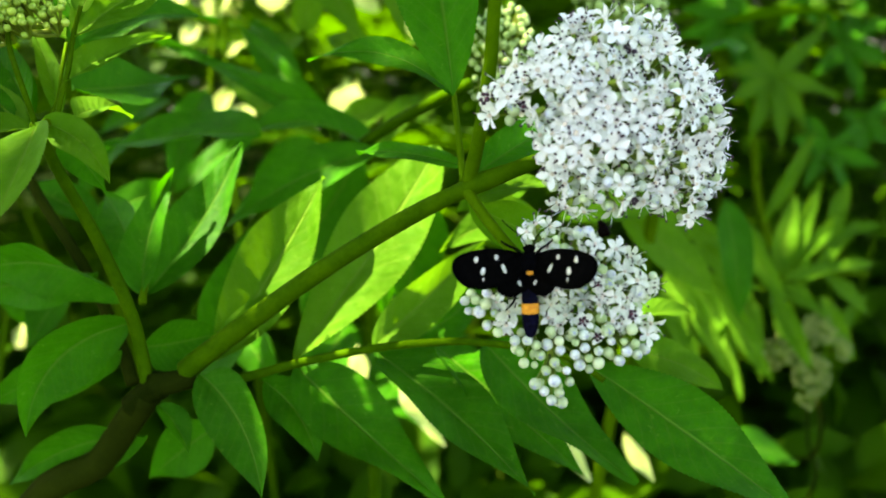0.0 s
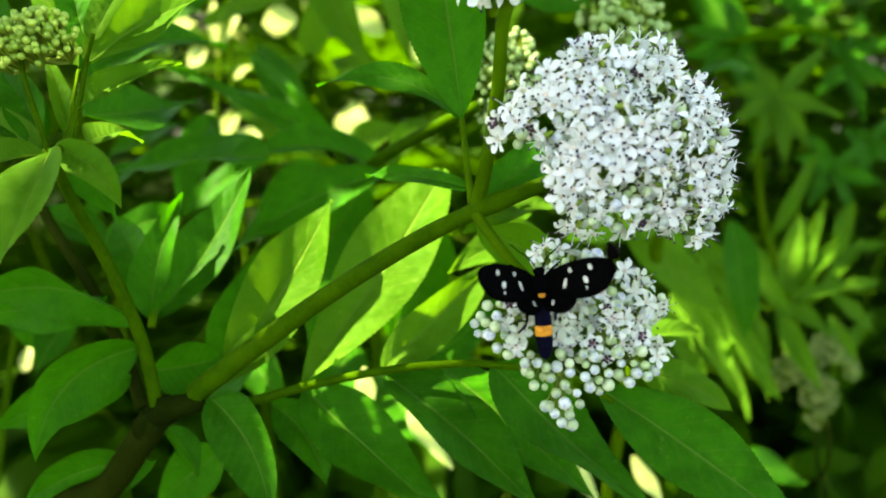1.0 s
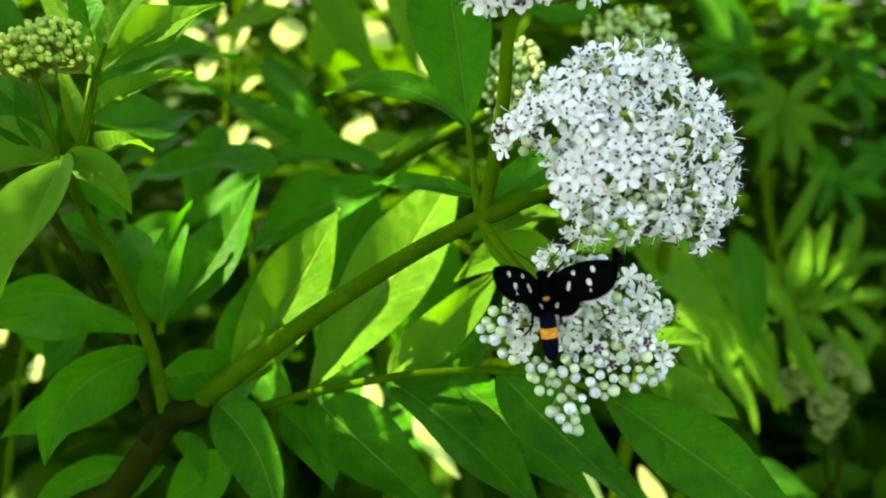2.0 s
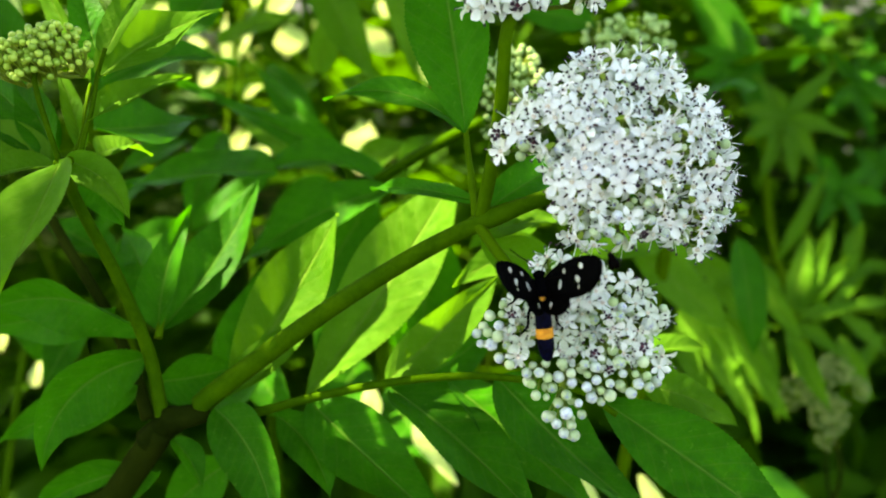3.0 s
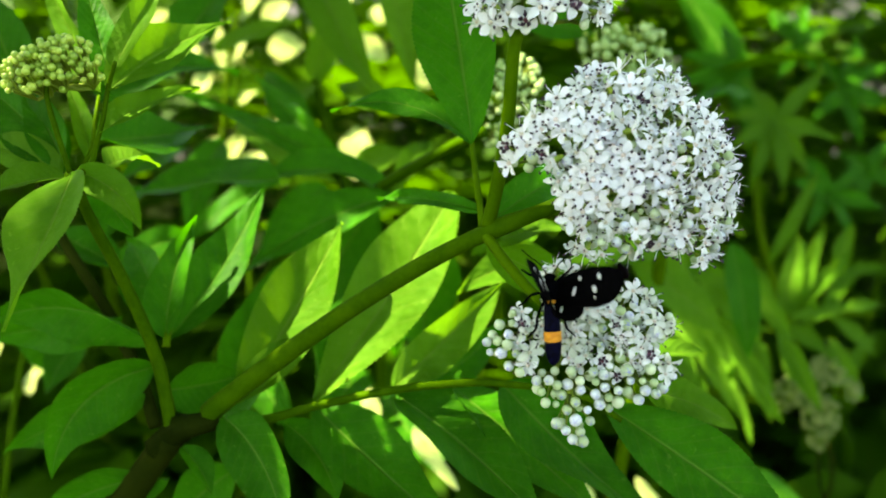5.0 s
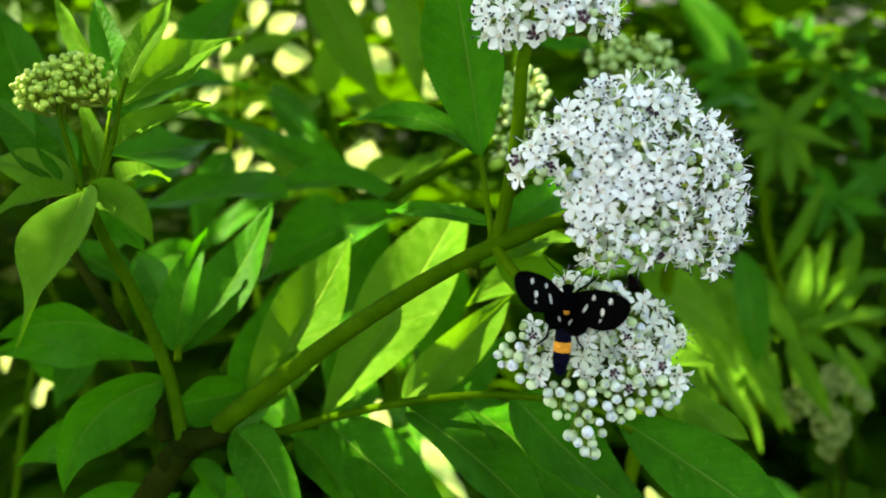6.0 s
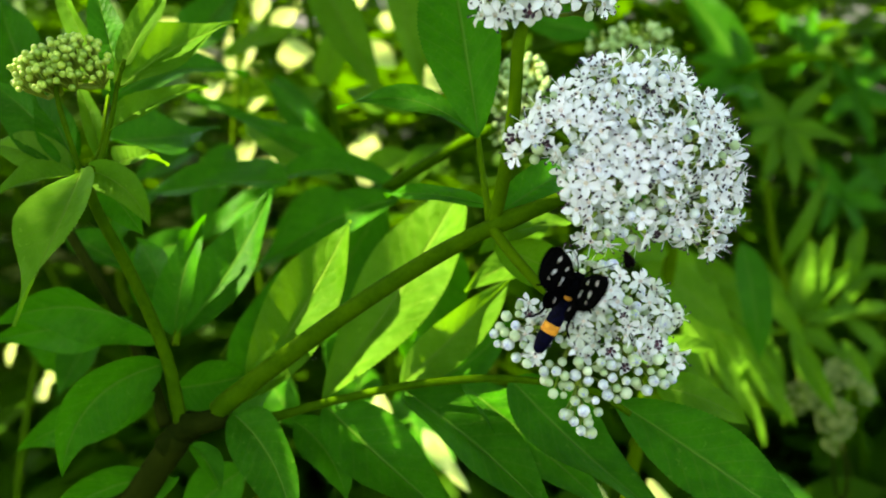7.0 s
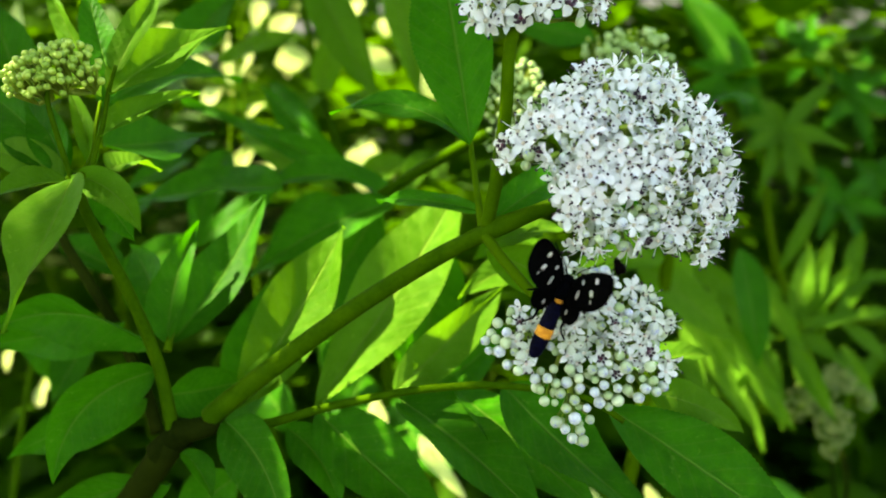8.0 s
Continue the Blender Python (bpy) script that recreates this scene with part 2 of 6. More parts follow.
# ---- ground ----
def ground():
    n = 90
    verts, faces = [], []
    for i in range(n + 1):
        for j in range(n + 1):
            u, v = 2 * i / n - 1, 2 * j / n - 1
            x, y = 400 * u * abs(u) ** 3, 400 * v * abs(v) ** 3
            z = 0.05 * noise.noise((x * 0.9, y * 0.9, 0)) + 0.02 * noise.noise((x * 5, y * 5, 3))
            verts.append((x, y, z))
    for i in range(n):
        for j in range(n):
            a = i * (n + 1) + j
            faces.append((a, a + n + 1, a + n + 2, a + 1))
    tagged(link("ground", verts, faces, SOIL), "dark mossy woodland soil under the plants", "ground", kind="structure")


ground()


# ---- the flowering elder ----
PLANT_BASE = (-0.22, 0.33, 0.0)
plant = new("dwarf_elder")
plant.location = PLANT_BASE
tagged(plant, "flowering dwarf elder with white corymbs and saw-edged green leaflets", "plant")


def stem(name, points, radii, material=STEM, label="", ridge=0.03, knots=(), parent=None):
    v, f_ = tube(points, radii, 12, None, ridge, knots)
    if parent is None:
        return link(name, v, f_, material, plant, label, shift=PLANT_BASE)
    return link(name, v, f_, material, parent, label)


def leaflet(parent, base, tip, width, face=UPWARD, bend=0.08, side=0.0, fold=0.2, material=LEAF, lean=0.0, label="", belly=(0.78, 1.22)):
    leaflet.count += 1
    v, f_, uv = blade(base, tip, width * 0.95, face, bend, side, fold * 1.25, teeth=46, cols=5, wave=0.045, quilt=0.0007, seed=leaflet.count, lean=lean, belly=belly)
    return link("leaflet", v, f_, material, parent, label, uv, shift=parent.location if parent.data is None else None)


leaflet.count = 0

# stems
stem("main_stem", [PLANT_BASE, (-0.20, 0.30, 0.35), (-0.1536, 0.2305, 0.7561), (-0.1094, 0.2264, 0.8267), (-0.0908, 0.2233, 0.8534)], (0.0062, 0.0048), STEM_OLD, "brownish green ridged main stem")
stem("stem_node", [(-0.0967, 0.2235, 0.8479), (-0.0886, 0.2231, 0.8557), (-0.0816, 0.2220, 0.8585), (-0.0754, 0.2243, 0.8591)], (0.0046, 0.0034), STEM_OLD, "swollen purplish brown node", knots=((0.4, 0.25),))
stem("flowering_branch", [(-0.0781, 0.2242, 0.8612), (-0.0731, 0.2238, 0.8661), (-0.0559, 0.2244, 0.8797), (-0.0317, 0.2227, 0.8986), (-0.0081, 0.2193, 0.9154), (0.0098, 0.2149, 0.9267), (0.0276, 0.2126, 0.9351), (0.0425, 0.2108, 0.9418), (0.0467, 0.2101, 0.9456)], (0.0037, 0.0017), STEM, "thick green flowering branch", knots=((0.66, 0.22),))
stem("side_branch", [(-0.0901, 0.2225, 0.8539), (-0.0941, 0.2274, 0.8791), (-0.1011, 0.2283, 0.9050), (-0.1075, 0.2250, 0.9281), (-0.1085, 0.2198, 0.9431)], (0.0022, 0.0014), STEM, knots=((1.0, 0.3),))
stem("side_branch", [(-0.1015, 0.2372, 0.8477), (-0.1081, 0.2469, 0.8598), (-0.1238, 0.2645, 0.8788), (-0.1451, 0.2831, 0.9006), (-0.1587, 0.2996, 0.9168)], (0.0024, 0.0018), STEM_OLD)
stem("flower_stalk", [(0.0103, 0.2153, 0.9279), (0.0128, 0.2132, 0.9424), (0.0149, 0.2106, 0.9616), (0.0157, 0.2095, 0.9792), (0.0189, 0.2125, 0.9873)], (0.0020, 0.0016), STEM)
stem("flower_stalk", [(0.0095, 0.2149, 0.9267), (0.0154, 0.2015, 0.9220), (0.0228, 0.1901, 0.9170), (0.0329, 0.1872, 0.9119)], (0.0016, 0.0013), STEM)
stem("flower_stalk", [(-0.1087, 0.2198, 0.9431), (-0.1110, 0.2207, 0.9543), (-0.1128, 0.2219, 0.9635), (-0.1131, 0.2240, 0.9693)], (0.0008, 0.0007), STEM)
stem("leaf_stalk", [(-0.1070, 0.2215, 0.9419), (-0.1065, 0.2310, 0.9476), (-0.1076, 0.2386, 0.9540), (-0.1106, 0.2513, 0.9595)], (0.0006, 0.0005), STEM)
stem("side_branch", [(-0.0367, 0.3460, 0.8982), (-0.0152, 0.3262, 0.9168), (0.0035, 0.3052, 0.9321), (0.0140, 0.2971, 0.9391)], (0.0026, 0.0022), STEM)
stem("side_branch", [(-0.0966, 0.2942, 0.8435), (-0.0862, 0.3052, 0.8589), (-0.0742, 0.3218, 0.8754), (-0.0653, 0.3307, 0.8852)], (0.0022, 0.0018), STEM)


def compound(points, r, name="leaf_stalk", material=STEM):
    v, f_ = tube(points, r, 8, None, 0.0)
    return link(name, v, f_, material, plant, "", shift=PLANT_BASE)


# lower compound leaf
rach = compound([(-0.0725, 0.2219, 0.8597), (-0.0606, 0.2255, 0.8580), (-0.0446, 0.2305, 0.8601), (-0.0181, 0.2288, 0.8672), (0.0041, 0.2260, 0.8713), (0.0180, 0.2188, 0.8751), (0.0392, 0.2088, 0.8770), (0.0510, 0.2027, 0.8720)], (0.0018, 0.0009))
leaflet(rach, (-0.0463, 0.2361, 0.8579), (0.0023, 0.2994, 0.9147), 0.0329, (-0.22, -0.78, 0.58), -0.029, 0.007, 0.28, LEAF_YOUNG_LIT, belly=(0.9, 0.62))
leaflet(rach, (-0.0188, 0.2324, 0.8655), (0.0189, 0.2557, 0.8942), 0.0179, (0.05, -0.85, 0.5), -0.023, 0.009, 0.36, LEAF_YOUNG_LIT, belly=(0.6, 0.95))
leaflet(rach, (-0.0156, 0.2621, 0.8478), (0.0238, 0.2898, 0.8653), 0.0168, (0, -0.94, 0.34), 0.012, 0.081, 0.22, LEAF, belly=(0.7, 1.2))
leaflet(rach, (-0.0448, 0.2337, 0.8573), (0.0048, 0.2015, 0.8277), 0.0255, (0.35, -0.6, 0.75), 0.002, 0.009, 0.28, LEAF, belly=(0.62, 1.2))
leaflet(rach, (-0.0175, 0.2318, 0.8637), (0.0317, 0.1942, 0.8371), 0.0272, (0.35, -0.6, 0.75), 0.024, -0.021, 0.28, LEAF, belly=(0.62, 1.2))
leaflet(rach, (0.0018, 0.2378, 0.8629), (0.0507, 0.2107, 0.8300), 0.0252, (0.35, -0.6, 0.75), 0.011, -0.003, 0.28, LEAF, belly=(0.62, 1.2))
leaflet(rach, (0.0168, 0.2261, 0.8717), (0.0636, 0.1995, 0.8371), 0.0266, (0.35, -0.6, 0.75), -0.011, 0.025, 0.30, LEAF, belly=(0.62, 1.2))
leaflet(rach, (0.0476, 0.2131, 0.8713), (0.1030, 0.1792, 0.8430), 0.0252, (0.1, -0.7, 0.7), -0.002, -0.012, 0.24, LEAF, belly=(0.85, 0.95))
leaflet(rach, (0.0653, 0.2286, 0.8671), (0.0982, 0.2291, 0.8513), 0.0137, (-0.4, -0.6, 0.7), 0.089, -0.036, 0.14, LEAF_YOUNG_LIT, belly=(0.6, 1.2))
leaflet(rach, (0.0612, 0.2517, 0.8632), (0.0968, 0.2623, 0.8634), 0.0134, (-0.3, -0.5, 0.85), 0.036, -0.038, 0.40, LEAF_YOUNG_LIT, belly=(0.7, 1.2))
leaflet(rach, (0.0401, 0.2793, 0.8948), (0.0031, 0.2608, 0.8877), 0.0162, (-0.3, -0.7, 0.65), 0.047, 0.064, 0.30, LEAF_YOUNG_LIT, belly=(0.7, 1.2))
leaflet(rach, (0.0378, 0.2971, 0.8999), (0.0093, 0.2889, 0.8918), 0.0168, (-0.3, -0.7, 0.65), 0.032, 0.080, 0.30, LEAF_YOUNG_LIT, belly=(0.7, 1.2))

# leaves round the lower node
rach = compound([(-0.0749, 0.2285, 0.8604), (-0.0724, 0.2312, 0.8618), (-0.0692, 0.2341, 0.8640)], (0.0015, 0.001))
leaflet(rach, (-0.0715, 0.2365, 0.8591), (-0.0384, 0.2754, 0.9099), 0.0277, (-0.05, -0.86, 0.5), -0.017, 0.012, 0.36, LEAF_YOUNG_LIT, belly=(0.75, 0.9))
leaflet(rach, (-0.0709, 0.2309, 0.8611), (-0.0414, 0.2550, 0.8748), 0.0098, (-0.2, -0.8, 0.5), 0.001, -0.119, 0.20, LEAF_YOUNG_LIT, belly=(0.7, 1.2))
leaflet(rach, (-0.0723, 0.2206, 0.8620), (-0.0494, 0.1918, 0.8359), 0.0205, (0.1, -0.9, 0.35), 0.043, -0.106, 0.30, LEAF, belly=(0.62, 1.2))
leaflet(rach, (-0.0553, 0.2303, 0.8537), (-0.0365, 0.2157, 0.8315), 0.0162, (0.2, -0.7, 0.6), 0.052, -0.095, 0.32, LEAF, belly=(0.7, 1.2))
leaflet(rach, (-0.0867, 0.2190, 0.8519), (-0.0751, 0.2085, 0.8407), 0.0095, (0.5, -0.6, 0.5), 0.068, -0.044, 0.45, LEAF, belly=(0.7, 1.2))
leaflet(rach, (-0.0796, 0.2520, 0.8198), (-0.1084, 0.2533, 0.7941), 0.0218, (0, -0.97, 0.2), -0.026, 0.016, 0.25, LEAF, belly=(0.7, 1.2))
rach = compound([(-0.0940, 0.2311, 0.8731), (-0.0966, 0.2333, 0.8733), (-0.0995, 0.2351, 0.8724)], (0.0015, 0.001))
leaflet(rach, (-0.0966, 0.2315, 0.8743), (-0.1238, 0.2069, 0.8477), 0.0237, (0.15, -0.98, -0.12), -0.054, 0.189, 0.30, LEAF, belly=(0.62, 1.2))
leaflet(rach, (-0.1047, 0.2396, 0.8585), (-0.1611, 0.2457, 0.8314), 0.0200, (0.15, -0.98, -0.12), -0.028, 0.027, 0.30, LEAF, belly=(0.7, 1.2))
leaflet(rach, (-0.0964, 0.2359, 0.8629), (-0.0708, 0.2511, 0.8610), 0.0219, (0, -0.94, 0.34), -0.064, 0.033, 0.35, LEAF, belly=(0.62, 1.2))
leaflet(rach, (-0.0941, 0.2240, 0.8364), (-0.1482, 0.2324, 0.8097), 0.0206, (0.15, -0.98, -0.12), -0.052, 0.050, 0.30, LEAF, belly=(0.7, 1.2))
leaflet(rach, (-0.1172, 0.2581, 0.8798), (-0.1830, 0.2779, 0.8608), 0.0196, (0.15, -0.98, -0.12), -0.027, -0.012, 0.30, LEAF, belly=(0.7, 1.2))
leaflet(rach, (-0.0999, 0.2397, 0.8790), (-0.1671, 0.2580, 0.8764), 0.0255, (0.15, -0.98, -0.12), -0.076, 0.105, 0.30, LEAF, belly=(0.62, 1.2))

# leaves of the middle
rach = compound([(-0.0950, 0.2392, 0.8778), (-0.0953, 0.2421, 0.8798), (-0.0957, 0.2471, 0.8818)], (0.0014, 0.001))
leaflet(rach, (-0.0958, 0.2436, 0.8781), (-0.0703, 0.2930, 0.9170), 0.0215, (0, -0.88, 0.45), -0.044, 0.025, 0.36, LEAF, belly=(0.7, 0.9))
leaflet(rach, (-0.0957, 0.2419, 0.8794), (-0.0896, 0.2707, 0.9143), 0.0162, (0, -0.94, 0.34), -0.010, -0.060, 0.45, LEAF, belly=(0.62, 1.2))
leaflet(rach, (-0.1024, 0.2627, 0.8720), (-0.1283, 0.3009, 0.8947), 0.0233, (0, -0.94, 0.34), 0.035, 0.046, 0.35, LEAF, belly=(0.7, 1.2))
leaflet(rach, (-0.1312, 0.2970, 0.8840), (-0.1644, 0.3119, 0.8957), 0.0186, (0, -0.6, 0.8), -0.018, 0.001, 0.30, LEAF, belly=(0.7, 1.2))
leaflet(rach, (-0.0866, 0.2710, 0.8425), (-0.0551, 0.3193, 0.8871), 0.0229, (0, -0.94, 0.34), -0.020, -0.032, 0.45, LEAF, belly=(0.7, 1.2))
rach = compound([(-0.0967, 0.2939, 0.8439), (-0.0863, 0.3048, 0.8592), (-0.0744, 0.3215, 0.8757), (-0.0579, 0.3291, 0.8849), (-0.0367, 0.3457, 0.8984), (-0.0240, 0.3479, 0.9015)], (0.0016, 0.001))
leaflet(rach, (-0.0230, 0.3304, 0.9032), (-0.0869, 0.3041, 0.8748), 0.0221, (-0.1, -0.6, 0.8), 0.043, 0.055, 0.30, LEAF, belly=(0.62, 1.2))
leaflet(rach, (-0.0718, 0.3330, 0.9099), (-0.1416, 0.3353, 0.9014), 0.0324, (-0.1, -0.42, 0.9), 0.023, 0.027, 0.28, LEAF, belly=(0.62, 1.2))
leaflet(rach, (-0.0251, 0.3412, 0.9008), (-0.0881, 0.3379, 0.9029), 0.0258, (-0.1, -0.42, 0.9), 0.130, 0.122, 0.30, LEAF, belly=(0.62, 1.2))
leaflet(rach, (-0.0345, 0.3523, 0.9048), (-0.1343, 0.4019, 0.9378), 0.0130, (0.2, -0.65, 0.7), -0.005, 0.016, 0.30, LEAF, belly=(0.62, 1.2))
leaflet(rach, (-0.0479, 0.3685, 0.9053), (-0.1002, 0.4249, 0.9425), 0.0147, (0, -0.94, 0.34), 0.002, -0.001, 0.30, LEAF, belly=(0.7, 1.2))
leaflet(rach, (-0.0353, 0.3844, 0.8876), (-0.0901, 0.3772, 0.8127), 0.0346, (0.2, -0.75, 0.6), -0.004, -0.045, 0.30, LEAF, belly=(0.7, 1.2))
leaflet(rach, (-0.0239, 0.3795, 0.8743), (-0.0261, 0.3909, 0.7922), 0.0362, (0.2, -0.75, 0.6), -0.006, 0.008, 0.30, LEAF, belly=(0.7, 1.2))
leaflet(rach, (-0.0063, 0.3397, 0.8822), (-0.0124, 0.3533, 0.8059), 0.0317, (0.3, -0.75, 0.6), -0.019, -0.012, 0.30, LEAF, belly=(0.7, 1.2))
leaflet(rach, (-0.0360, 0.2990, 0.8610), (-0.0511, 0.2873, 0.8292), 0.0196, (0, -0.94, 0.34), -0.000, 0.024, 0.40, LEAF, belly=(0.7, 1.2))
leaflet(rach, (-0.0726, 0.3104, 0.8338), (-0.1153, 0.3105, 0.8050), 0.0296, (0, -0.6, 0.8), -0.038, -0.056, 0.30, LEAF, belly=(0.7, 1.2))

# leaves at the flowering node
rach = compound([(0.0090, 0.2165, 0.9282), (0.0073, 0.2298, 0.9414), (0.0058, 0.2406, 0.9536)], (0.0011, 0.0007))
leaflet(rach, (0.0060, 0.2243, 0.9510), (-0.0043, 0.2499, 1.0119), 0.0252, (-0.1, -0.97, 0.2), -0.002, 0.009, 0.25, LEAF, belly=(0.9, 0.95))
leaflet(rach, (0.0062, 0.2282, 0.9498), (-0.0372, 0.2445, 0.9563), 0.0092, (0, -0.6, 0.8), 0.080, 0.126, 0.25, LEAF, belly=(0.7, 1.2))
leaflet(rach, (0.0085, 0.2209, 0.9316), (-0.0237, 0.2499, 0.9264), 0.0062, (0.0, -0.6, 0.75), 0.06, 0.0, 0.3, LEAF)
leaflet(rach, (0.0108, 0.2206, 0.9277), (0.0419, 0.2551, 0.9349), 0.0140, (0.0, -0.7, 0.7), 0.06, 0.0, 0.3, LEAF)
leaflet(rach, (0.0126, 0.2215, 0.9213), (0.0400, 0.2488, 0.9175), 0.0110, (-0.5, -0.7, 0.5), 0.04, 0.0, 0.2, LEAF_YOUNG_LIT)
leaflet(rach, (0.0112, 0.2256, 0.9181), (0.0434, 0.2394, 0.8974), 0.0150, (-0.5, -0.7, 0.5), 0.04, 0.0, 0.2, LEAF_YOUNG_LIT)

# leaves of the shoot with the green buds
rach = compound([(-0.1050, 0.2163, 0.9431), (-0.1046, 0.2187, 0.9438), (-0.1046, 0.2211, 0.9445)], (0.0014, 0.001))
leaflet(rach, (-0.1060, 0.2144, 0.9436), (-0.1154, 0.1832, 0.9107), 0.0226, (-0.3, -0.8, 0.5), 0.108, -0.125, 0.32, LEAF_YOUNG_LIT, belly=(0.62, 1.2))
leaflet(rach, (-0.1062, 0.2186, 0.9435), (-0.0872, 0.2109, 0.9283), 0.0104, (0.2, -0.85, 0.45), 0.037, -0.123, 0.28, LEAF_YOUNG_LIT, belly=(0.62, 1.2))
leaflet(rach, (-0.1121, 0.2406, 0.9336), (-0.0988, 0.2348, 0.9179), 0.0113, (0, -0.94, 0.34), -0.000, -0.022, 0.25, LEAF, belly=(0.62, 1.2))
leaflet(rach, (-0.1105, 0.2210, 0.9412), (-0.1340, 0.2135, 0.9353), 0.0128, (-0.1, -0.55, 0.85), 0.066, 0.051, 0.35, LEAF_YOUNG_LIT, belly=(0.7, 1.2))
leaflet(rach, (-0.1148, 0.2282, 0.9405), (-0.1501, 0.2452, 0.9460), 0.0127, (0, -0.6, 0.8), 0.011, 0.043, 0.30, LEAF_YOUNG_LIT, belly=(0.7, 1.2))
leaflet(rach, (-0.1174, 0.2323, 0.9403), (-0.1542, 0.2620, 0.9628), 0.0202, (-0.1, -0.8, 0.6), -0.010, 0.048, 0.30, LEAF, belly=(0.62, 1.2))
leaflet(rach, (-0.1144, 0.2304, 0.9408), (-0.1369, 0.2569, 0.9635), 0.0136, (0, -0.94, 0.34), -0.018, 0.006, 0.45, LEAF, belly=(0.7, 1.2))
leaflet(rach, (-0.1069, 0.2311, 0.9427), (-0.1208, 0.2519, 0.9646), 0.0071, (0.6, -0.75, 0.3), 0.008, 0.030, 0.45, LEAF_YOUNG_LIT, belly=(0.7, 1.2))
rach = compound([(-0.1042, 0.2226, 0.9428), (-0.1026, 0.2251, 0.9497), (-0.1006, 0.2276, 0.9566), (-0.0990, 0.2310, 0.9657), (-0.0969, 0.2335, 0.9726)], (0.0008, 0.0006))
leaflet(rach, (-0.1016, 0.2262, 0.9526), (-0.0769, 0.2460, 0.9630), 0.0100, (0, -0.55, 0.85), 0.026, -0.074, 0.40, LEAF_YOUNG_LIT, belly=(0.62, 1.2))
leaflet(rach, (-0.0990, 0.2306, 0.9645), (-0.0694, 0.2602, 0.9815), 0.0183, (-0.1, -0.7, 0.7), 0.009, -0.058, 0.38, LEAF_YOUNG_LIT, belly=(0.62, 1.2))
leaflet(rach, (-0.0977, 0.2338, 0.9705), (-0.0866, 0.2525, 0.9953), 0.0103, (-0.2, -0.9, 0.4), -0.012, -0.020, 0.35, LEAF_YOUNG_LIT, belly=(0.62, 1.2))
leaflet(rach, (-0.0998, 0.2352, 0.9684), (-0.1101, 0.2528, 0.9960), 0.0109, (0.1, -0.9, 0.35), -0.013, -0.021, 0.35, LEAF, belly=(0.62, 1.2))
leaflet(rach, (-0.1035, 0.2365, 0.9632), (-0.1248, 0.2575, 0.9943), 0.0109, (-0.1, -0.9, 0.35), -0.011, -0.004, 0.40, LEAF_YOUNG_LIT, belly=(0.7, 1.2))
leaflet(rach, (-0.1214, 0.2750, 0.9404), (-0.0940, 0.3163, 0.9368), 0.0279, (0, -0.6, 0.8), -0.046, -0.026, 0.25, LEAF, belly=(0.62, 1.2))
leaflet(rach, (-0.1234, 0.2905, 0.9537), (-0.0857, 0.3337, 0.9554), 0.0211, (0, -0.6, 0.8), 0.066, -0.087, 0.30, LEAF, belly=(0.62, 1.2))
leaflet(rach, (-0.1080, 0.2426, 0.9391), (-0.0979, 0.2621, 0.9342), 0.0141, (0, -0.6, 0.8), 0.085, -0.082, 0.30, LEAF_YOUNG_LIT, belly=(0.7, 1.2))
leaflet(rach, (-0.1573, 0.3003, 0.9510), (-0.1846, 0.3360, 0.9901), 0.0261, (0, -0.94, 0.34), -0.024, -0.046, 0.30, LEAF, belly=(0.7, 1.2))
leaflet(rach, (-0.1310, 0.4095, 0.9585), (-0.1107, 0.4423, 0.9899), 0.0299, (0, -0.94, 0.34), -0.041, -0.054, 0.30, LEAF, belly=(0.7, 1.2))
leaflet(rach, (-0.1335, 0.3496, 0.9405), (-0.1589, 0.3685, 0.9626), 0.0199, (0, -0.94, 0.34), -0.023, -0.101, 0.30, LEAF, belly=(0.7, 1.2))


